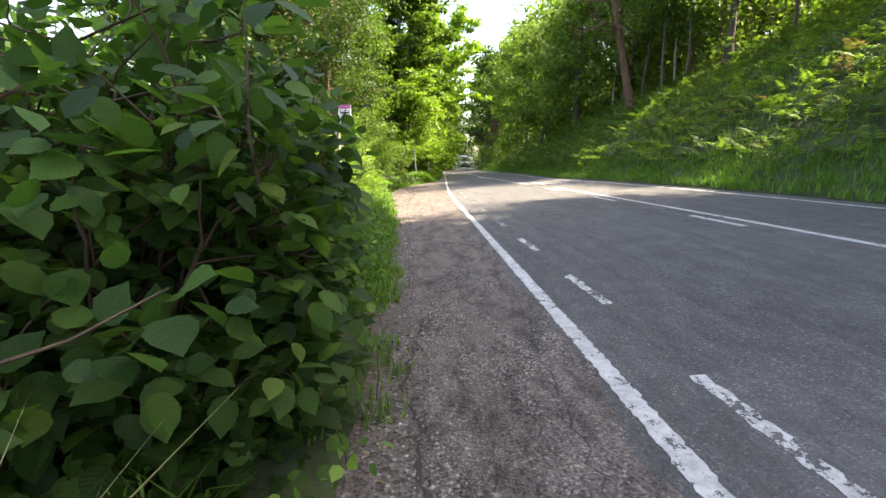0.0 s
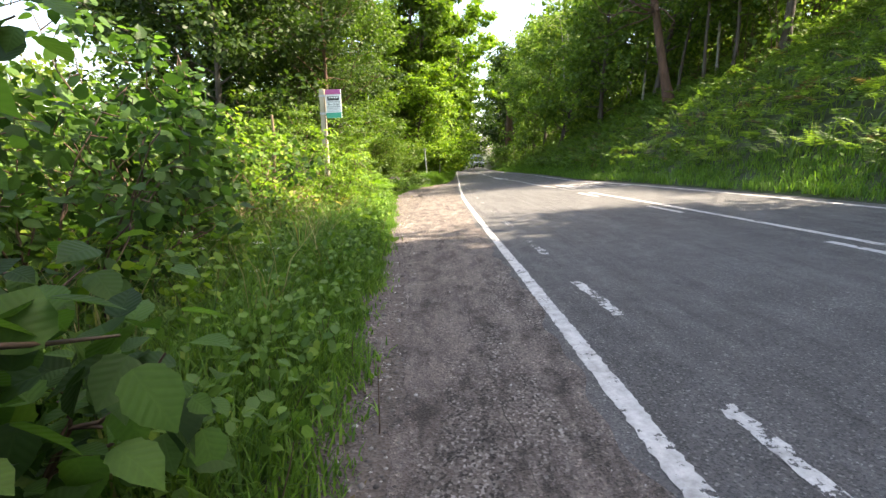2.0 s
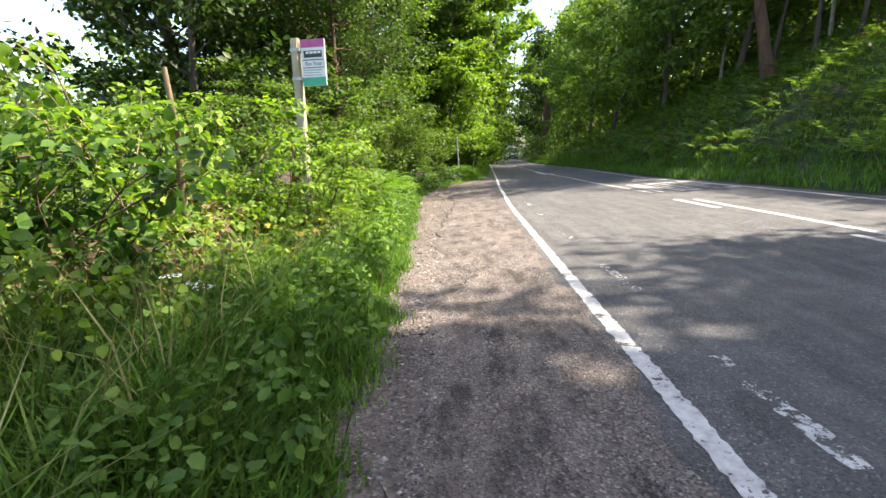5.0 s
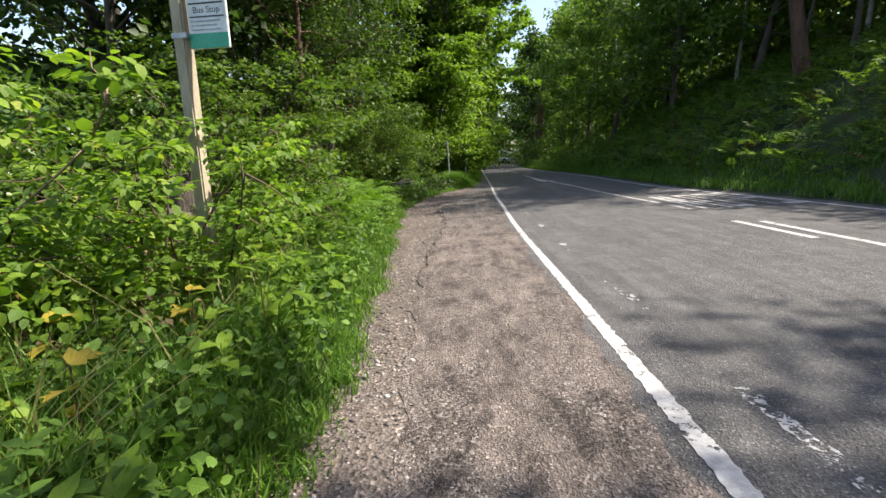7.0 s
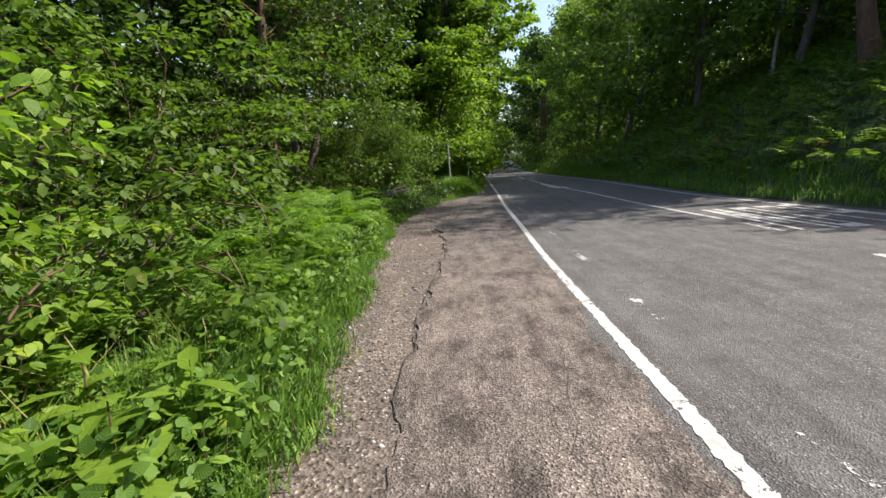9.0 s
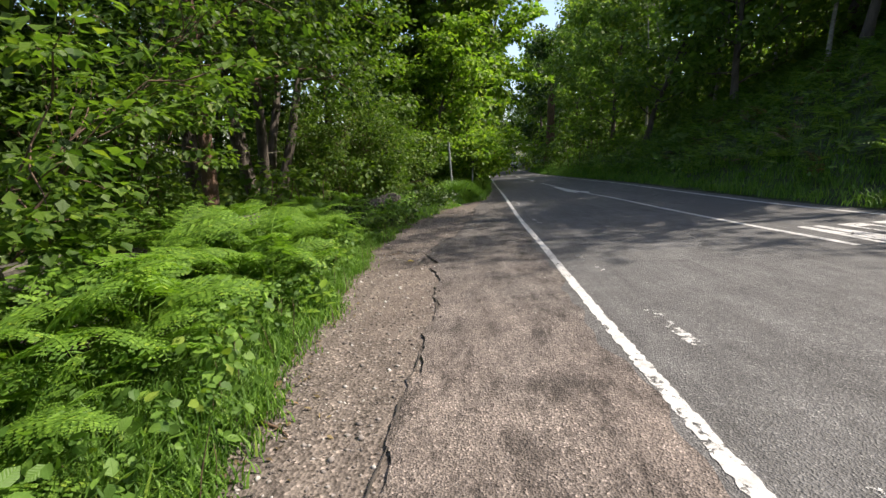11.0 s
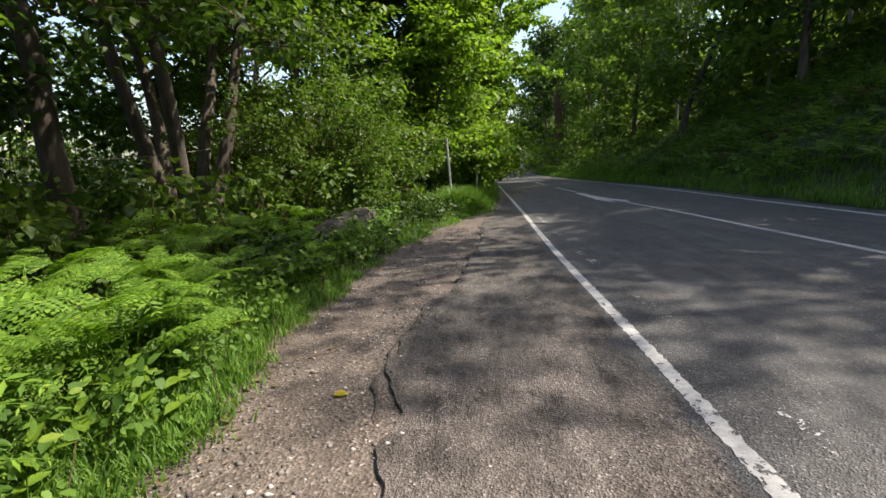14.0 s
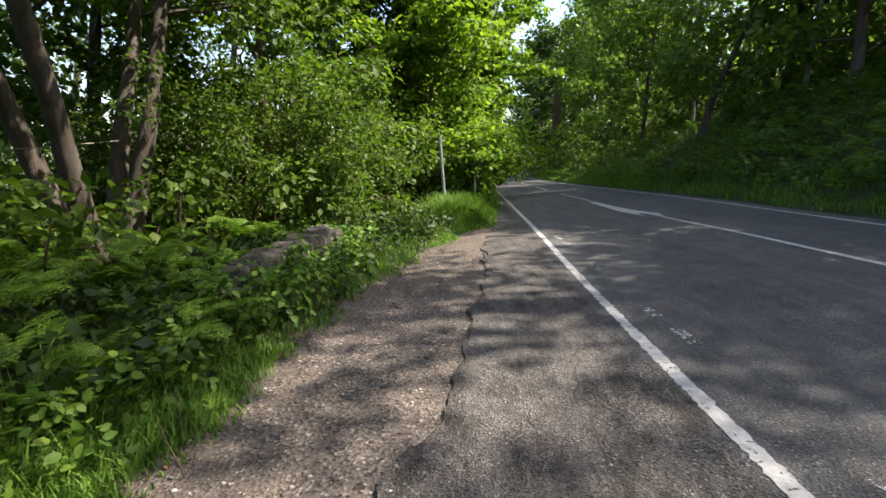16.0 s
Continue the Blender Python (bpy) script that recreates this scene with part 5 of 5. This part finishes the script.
def coping(wall, length, dx, height):
    """A row of stones on edge along the top of a wall."""
    s = 0.0
    while s < length:
        ob = child("coping_stone", COPING[rng.integers(0, 4)], wall)
        ob.location = (dx * s / length + rng.normal() * 0.02, s, height + rng.uniform(-0.03, 0.03))
        ob.rotation_euler = (rng.normal() * 0.18 - 0.15, rng.normal() * 0.08, rng.normal() * 0.1)
        s += rng.uniform(0.11, 0.17)


low_wall = dry_wall("stone_wall", -3.42, 20.5, -3.22, 22.7, 0.36, "tumbled low dry-stone wall under ivy")
coping(low_wall, 2.2, 0.2, 0.40)
dry_wall("stone_wall", -4.35, 10.2, -4.15, 17.0, 0.72, "mossy dry-stone wall half hidden by bracken")


def stump(x, y, h, r, label, mat):
    z = float(ground_z(x, y))
    root = thing("tree_stump", (x, y, z), label, "stump")
    soup = Soup()
    u = np.linspace(0, 1, 9)
    pts = np.stack([0.05 * np.sin(u * 4), 0.04 * np.cos(u * 5), u * h - 0.1], 1)
    soup.add(*tube(pts, r * (1.25 - 0.45 * u + 0.08 * np.sin(u * 17)), 11))
    child("trunk", soup.mesh("trunk", mat, True), root)
    bits = Soup()
    for k in range(9):
        a = k * 0.7
        lp, lr = limb((r * 0.7 * math.cos(a), r * 0.7 * math.sin(a), h - 0.15), (math.cos(a) * 0.3, math.sin(a) * 0.3, 1), rng.uniform(0.08, 0.25), r * 0.14, 0.004, 0.2, 0, 4)
        bits.add(*tube(lp, lr, 5))
    child("splinters", bits.mesh("splinter", mat, True), root, "orange splintered break")["kind"] = "stuff"
    return root


stump(-4.35, 10.85, 1.15, 0.17, "broken reddish-brown stump sprouting new shoots", M_BARK)
stump(-4.5, 8.9, 0.55, 0.22, "rotten orange stump among verge plants", M_DEADWOOD)
stump(9.7, 70.0, 8.4, 0.5, "tall bare dead trunk broken off at the top", M_PINE)

# peeling dead stems in the hedge
for x, y, h, lx in [(-3.8, 7.9, 2.1, -0.12), (-4.15, 7.6, 0.9, -0.2), (-3.6, 9.3, 0.75, 0.1)]:
    z = float(ground_z(x, y))
    st = thing("dead_stem", (x, y, z), "bare peeling brown stem standing in the hedge", "stem")
    lp, lr = limb((0, 0, -0.1), (lx, 0, 1), h, 0.040, 0.020, 0.3, 0, 9)
    child("stem", Soup().add(*tube(lp, lr, 8)).mesh("stem", M_PEEL, True), st)
    lp, lr = limb(lp[4], (0.6, 0.2, 0.5), 0.35, 0.012, 0.004, 0.3, 0, 5)
    child("side_branch", Soup().add(*tube(lp, lr, 5)).mesh("side_branch", M_TWIG, True), st)

# a washing-line-thin cord between the stems of the rowan
cord = thing("cord", (-8.6, 20.0, float(ground_z(-8.6, 20.0)) + 1.95), "thin pale cord strung between thicket stems", "cord")
u = np.linspace(0, 1, 12)
child("strand", Soup().add(*tube(np.stack([u * 2.3, u * 3.2, -0.15 * np.sin(np.pi * u) + 0.1 * u], 1), np.full(12, 0.006), 5)).mesh("strand", M_POST, True), cord)


# ---- loose things on the shoulder ----
def twig(x, y, length, r, turn, label):
    z = float(road_z(x, y)) + r - 0.012
    ob = thing("twig", (x, y, z), label, "twig", "twigs on the shoulder")
    lp, lr = limb((0, 0, 0), (math.cos(turn), math.sin(turn), 0), length, r, r * 0.4, 0.35, 0, 8)
    lp[:, 2] = np.abs(lp[:, 2]) * 0.1
    child("stick", Soup().add(*tube(lp, lr, 6)).mesh("stick", M_TWIG, True), ob)
    if length > 0.3:
        sp, sr = limb(lp[3], (math.cos(turn + 0.8), math.sin(turn + 0.8), 0.02), length * 0.3, r * 0.5, r * 0.2, 0.3, 0, 5)
        child("side_twig", Soup().add(*tube(sp, sr, 5)).mesh("side_twig", M_TWIG, True), ob)
    return ob


twig(-1.98, 8.18, 0.13, 0.006, 0.3, "short dark twig on the gravel")
twig(-1.78, 8.28, 0.10, 0.005, -0.9, "short dark twig on the gravel")
twig(-2.5, 12.95, 0.26, 0.009, -0.2, "brown twig at the edge of the grass")
twig(-3.23, 13.72, 0.98, 0.022, -0.62, "broken brown branch lying on the verge edge")
twig(-2.55, 17.4, 0.22, 0.007, 0.9, "thin brown twig on the gravel")
twig(-1.86, 5.9, 0.2, 0.007, 1.4, "thin dark twig on the shoulder")


def litter(x, y, size, label):
    z = float(road_z(x, y)) + 0.002 - 0.02
    a = rng.uniform(0, 6.28)
    v, f, p = leaves(np.array([[0, 0, 0.012]]), np.array([[math.cos(a), math.sin(a), 0.05]]), np.array([[0, 0, 1.0]]), size, size * 0.75, "broad", 0.25, 0.05)
    ob = new("fallen_leaf", Soup().add(v, f, p).mesh("fallen_leaf", L_DRY if "brown" in label else L_YELLOW))
    ob.location = (x, y, z)
    return tagged(ob, label, "leaf", "fallen leaves on the shoulder")


litter(-2.21, 16.85, 0.09, "yellow fallen leaf on the gravel")
for x, y in [(-2.75, 17.1), (-2.85, 17.3), (-2.6, 17.0), (-2.78, 18.9), (-2.9, 18.3), (-2.7, 16.6), (-2.45, 17.6), (-2.6, 13.4), (-2.0, 6.9), (-2.08, 7.0)]:
    litter(x, y, rng.uniform(0.04, 0.09), "brown fallen leaf at the gravel's edge")

# gravel stones: past counting
soup = Soup()
iv = np.array([(1, 0, 0), (-1, 0, 0), (0, 1, 0), (0, -1, 0), (0, 0, 1), (0, 0, -1)], float)
it = np.array([(0, 2, 4), (2, 1, 4), (1, 3, 4), (3, 0, 4), (2, 0, 5), (1, 2, 5), (3, 1, 5), (0, 3, 5)])
N = 24000
yy = rng.uniform(-3, 24, N)
c0, v0 = tarmac_edge(yy), verge(yy)
xx = v0 - 0.05 + (c0 - v0 + 0.12) * rng.uniform(0, 1, N) ** 0.9
stray = rng.uniform(0, 1, N) < 0.42
xx = np.where(stray, c0 + (edge(yy) - 0.12 - c0) * rng.uniform(0, 1, N) ** 1.5, xx)
rr = np.clip(rng.lognormal(-4.9, 0.45, N), 0.003, 0.024) * np.where(stray, 0.6, 1.0)
zz = road_z(xx, yy) - np.where(xx < c0 + 0.03, np.interp(yy, [9, 12], [0.008, 0.022]), 0.004) + rr * 0.25
shape = iv[None] * (1 + rng.uniform(-0.35, 0.35, (N, len(iv), 1))) * np.stack([np.ones(N), rng.uniform(0.6, 1, N), rng.uniform(0.45, 0.8, N)], 1)[:, None]
V = shape * rr[:, None, None] + np.stack([xx, yy, zz], 1)[:, None]
soup.add(V.reshape(-1, 3), [(it[None] + (np.arange(N) * len(iv))[:, None, None]).reshape(-1, 3)])
M_PEBBLE, nt, nodes, links, bsdf = material("mixed_pebbles")
links.new(ramp(nt, nodes.new("ShaderNodeNewGeometry").outputs["Random Per Island"], [(0.0, (0.05, 0.042, 0.038)), (0.5, (0.13, 0.11, 0.10)), (0.82, (0.22, 0.195, 0.18)), (1.0, (0.44, 0.42, 0.39))]), bsdf.inputs["Base Color"])
bsdf.inputs["Roughness"].default_value = 0.85
tagged(new("gravel_stones", soup.mesh("gravel_stones", M_PEBBLE)), "loose mixed gravel stones along the shoulder", "gravel", kind="stuff")


def crack(path, width, label):
    """A ragged open crack in the tarmac: a dark sunken ribbon with a raised lip."""
    p = np.array(path, float)
    n = 40
    t = np.linspace(0, len(p) - 1, n)
    x = np.interp(t, range(len(p)), p[:, 0]) + rng.normal(size=n) * 0.013
    y = np.interp(t, range(len(p)), p[:, 1])
    w = width * 0.65 * rng.uniform(0.15, 1.3, n)
    w[0] = w[-1] = 0.002
    verts, faces = [], []
    for i in range(n):
        for s, dz in ((-1, 0.0), (0, -0.012), (1, 0.0)):
            verts.append((x[i] + s * w[i], y[i], float(road_z(x[i], y[i])) + 0.016 + dz if s else float(road_z(x[i], y[i])) + 0.002))
    for i in range(n - 1):
        for k in (0, 1):
            q = i * 3 + k
            faces.append((q, q + 1, q + 4, q + 3))
    for k in range(0, len(verts), 3):
        for j in (0, 2):
            verts[k + j] = (verts[k + j][0], verts[k + j][1], float(road_z(verts[k + j][0], verts[k + j][1])) + 0.0005)
    return mesh_object("crack", verts, faces, M_CRACK, shoulder, label, smooth=False)


crack([(-0.67, 1.52), (-0.64, 0.84), (-0.73, 0.52), (-0.72, 0.1), (-0.75, -0.3), (-0.76, -0.8), (-0.80, -1.6)], 0.020, "dark ragged crack")
crack([(-0.92, 1.28), (-0.99, 2.2), (-1.05, 3.4), (-1.02, 4.2)], 0.012, "thin dark crack")
crack([(-1.43, -1.2), (-1.43, -0.7), (-1.44, -0.28), (-1.52, 0.1), (-1.46, 0.9)], 0.018, "dark sunken seam")
crack([(-0.69, 5.2), (-0.84, 4.45), (-0.75, 4.1), (-0.67, 3.6), (-0.64, 3.2)], 0.016, "dark ragged crack")
crack([(-1.12, 4.9), (-1.18, 5.8), (-1.10, 6.6), (-1.16, 7.2)], 0.010, "thin dark crack")
crack([(-0.84, 11.3), (-1.05, 10.1), (-1.04, 9.7), (-1.11, 9.2), (-1.06, 8.6)], 0.022, "dark ragged crack")
crack([(-1.08, 12.1), (-0.83, 11.5), (-0.92, 10.95), (-1.02, 10.6)], 0.014, "thin dark crack")
crack([(-1.71, 16.3), (-1.72, 15.3), (-1.69, 14.4), (-1.74, 13.8), (-1.79, 13.2), (-1.86, 12.1), (-1.86, 11.2), (-1.87, 10.4)], 0.015, "dark broken tarmac edge")
crack([(-1.90, 16.5), (-1.98, 16.9), (-1.96, 17.5), (-1.85, 18.3), (-1.60, 18.9), (-1.46, 19.6), (-1.39, 20.5), (-1.20, 21.6), (-1.05, 24.5)], 0.020, "dark broken tarmac edge")
crack([(-0.67, 21.9), (-0.59, 20.9), (-0.68, 20.3), (-0.67, 19.8), (-0.87, 19.1), (-0.89, 18.6), (-0.87, 18.2)], 0.028, "dark ragged crack")
crack([(-1.72, 17.0), (-1.5, 17.1), (-1.3, 17.0), (-1.0, 17.15)], 0.008, "thin dark crack")


# ---- cow parsley and other tall herbs ----
def cow_parsley(x, y, h):
    z = float(ground_z(x, y))
    root = thing("cow_parsley", (x, y, z), "cow parsley with small white flower heads in the grass", "wildflower", "cow parsley in the verge")
    stem = Soup()
    lp, lr = limb((0, 0, -0.02), (rng.normal() * 0.15, rng.normal() * 0.15, 1), h, 0.005, 0.003, 0.2, 0, 6)
    stem.add(*tube(lp, lr, 4))
    for k in range(3):
        e, er = limb(lp[3 + (k > 1)], (math.cos(k * 2.1), math.sin(k * 2.1), 1.1), h * 0.35, 0.003, 0.002, 0.2, 0, 5)
        stem.add(*tube(e, er, 4))
        fl = Soup()
        n = 26
        a = rng.uniform(0, 6.28, n)
        q = rng.uniform(0, 1, n) ** 0.5 * 0.05
        b = np.stack([q * np.cos(a), q * np.sin(a), 0.012 - q * 0.15], 1) + e[-1]
        fl.add(*leaves(b, np.stack([np.cos(a), np.sin(a), 0 * a], 1), np.tile([0, 0, 1.0], (n, 1)), 0.016, 0.016, "diamond"))
        child("flower_head", fl.mesh("flower_head", M_FLOWER), root, "white lacy flower head")
    child("stem", stem.mesh("stem", L_GRASS), root)
    return root


for x, y, h in [(-3.3, 4.2, 0.42), (-3.15, 3.9, 0.35), (-2.9, 4.5, 0.4), (-3.6, 4.6, 0.5), (-2.7, 3.7, 0.33), (-3.5, 3.6, 0.45), (-4.0, 4.2, 0.5), (-2.75, -0.9, 0.6), (-2.6, -0.6, 0.45), (-3.0, 6.2, 0.5)]:
    cow_parsley(x, y, h)


# ---- vehicles far down the road ----
M_VANWHITE = plain_material("white_van_paint", (0.70, 0.71, 0.72), (0.80, 0.81, 0.82), 3, 0.25, bumps=0.0)
M_GLASS = plain_material("dark_window_glass", (0.015, 0.018, 0.02), (0.03, 0.035, 0.04), 2, 0.06, bumps=0.0)
M_TRIM = plain_material("black_plastic_trim", (0.012, 0.012, 0.013), (0.03, 0.03, 0.03), 20, 0.6, bumps=0.0)
M_TYRE = plain_material("tyre_rubber", (0.012, 0.012, 0.012), (0.028, 0.028, 0.028), 20, 0.85, bumps=0.2)
M_LAMP = plain_material("headlamp_glass", (0.55, 0.57, 0.6), (0.8, 0.8, 0.8), 8, 0.15, bumps=0.0)
M_CARBLUE = plain_material("dark_blue_car_paint", (0.012, 0.016, 0.03), (0.02, 0.026, 0.045), 3, 0.25, bumps=0.0)
M_TAIL = plain_material("red_tail_lamp", (0.35, 0.01, 0.01), (0.5, 0.02, 0.02), 8, 0.25, bumps=0.0)


def profile_body(points, half, mat, name, parent, taper=0.12):
    """A vehicle body: a side outline drawn across the width, narrower above."""
    bm = bmesh.new()
    top = max(z for _, z in points)
    rows = []
    for s, k in ((-1, 1.0), (-0.93, 1.0), (0.93, 1.0), (1, 1.0)):
        row = []
        for yy, zz in points:
            inset = 1 - taper * max(0, zz - top * 0.45) / top
            shrink = 0.97 if abs(s) == 1 else 1.0
            row.append(bm.verts.new((s * half * inset, yy * shrink, zz if abs(s) < 1 else zz * 0.985 + 0.01)))
        rows.append(row)
    n = len(points)
    for a, b in zip(rows, rows[1:]):
        for i in range(n):
            bm.faces.new((a[i], a[(i + 1) % n], b[(i + 1) % n], b[i]))
    bm.faces.new(rows[0][::-1])
    bm.faces.new(rows[-1])
    bmesh.ops.recalc_face_normals(bm, faces=bm.faces)
    return part(name, bm, mat, parent)


def wheel(parent, x, y, r, w=0.2):
    bm = cylinder(bmesh.new(), r, -w / 2, w / 2, 24)
    bmesh.ops.rotate(bm, verts=bm.verts, matrix=Matrix.Rotation(radians(90), 3, "Y"))
    tyre = part("wheel", bm, M_TYRE, parent)
    tyre.location = (x, y, r)
    bm = cylinder(bmesh.new(), r * 0.62, -w / 2 - 0.01, w / 2 + 0.01, 16)
    bmesh.ops.rotate(bm, verts=bm.verts, matrix=Matrix.Rotation(radians(90), 3, "Y"))
    part("rim", bm, M_STEEL, tyre, "silver steel rim")


def van(x, y, turn):
    z = float(road_z(x, y))
    root = thing("van", (x, y, z), "white panel van with a roof cooling unit on the road", "van")
    root.rotation_euler = (0, 0, turn)
    # front faces -y
    profile_body([(-2.85, 0.42), (-2.9, 0.75), (-2.75, 1.12), (-1.95, 1.32), (-1.15, 2.28), (-0.7, 2.45), (2.85, 2.5), (2.92, 2.4), (2.92, 0.45)], 1.0, M_VANWHITE, "body", root)
    bm = bmesh.new()
    vs = [bm.verts.new(c) for c in ((-0.86, -1.93, 1.37), (0.86, -1.93, 1.37), (0.76, -1.19, 2.25), (-0.76, -1.19, 2.25))]
    bm.faces.new(vs)
    bmesh.ops.translate(bm, verts=bm.verts, vec=(0, -0.03, 0.02))
    part("windscreen", bm, M_GLASS, root)
    box_part("grille", (-0.5, 0.5, -2.93, -2.86, 0.72, 0.98), M_TRIM, root, 0.02)
    box_part("bumper", (-0.99, 0.99, -2.99, -2.6, 0.3, 0.68), M_TRIM, root, 0.05)
    box_part("number_plate", (-0.26, 0.26, -3.005, -2.985, 0.5, 0.61), M_WHITE, root)
    for s in (-1, 1):
        box_part("headlight", (s * 0.88 - 0.14, s * 0.88 + 0.14, -2.90, -2.70, 0.88, 1.10), M_LAMP, root, 0.03)
        box_part("side_window", (s * 0.985 - 0.012, s * 0.985 + 0.012, -1.5, -0.65, 1.42, 2.0), M_GLASS, root, 0.01)
        box_part("mirror", (s * 1.13 - 0.1, s * 1.13 + 0.1, -1.72, -1.6, 1.4, 1.78), M_TRIM, root, 0.03)
        box_part("side_sill", (s * 0.99 - 0.02, s * 0.99 + 0.02, -1.5, 1.6, 0.35, 0.58), M_TRIM, root, 0.01)
        for yy in (-1.95, 1.75):
            wheel(root, s * 0.86, yy, 0.35)
    box_part("roof_unit", (-0.6, 0.6, -0.6, 0.3, 2.44, 2.66), M_VANWHITE, root, 0.06)
    return root


van(7.0, 92.0, 0.055)


def car(x, y, turn):
    z = float(road_z(x, y))
    root = thing("car", (x, y, z), "small dark car far down the road", "car")
    root.rotation_euler = (0, 0, turn)
    profile_body([(-2.0, 0.3), (-2.05, 0.7), (-1.85, 0.98), (-1.35, 1.4), (0.3, 1.46), (1.0, 1.0), (1.95, 0.85), (2.05, 0.6), (2.0, 0.3)], 0.86, M_CARBLUE, "body", root, 0.3)
    box_part("rear_window", (-0.6, 0.6, -1.68, -1.62, 1.02, 1.33), M_GLASS, root, 0.01)
    box_part("number_plate", (-0.25, 0.25, -2.07, -2.04, 0.62, 0.73), M_WHITE, root)
    for s in (-1, 1):
        box_part("tail_light", (s * 0.68 - 0.12, s * 0.68 + 0.12, -2.02, -1.9, 0.75, 0.95), M_TAIL, root, 0.02)
        for yy in (-1.3, 1.3):
            wheel(root, s * 0.75, yy, 0.31)
    return root


car(6.4, 118.0, -0.05)
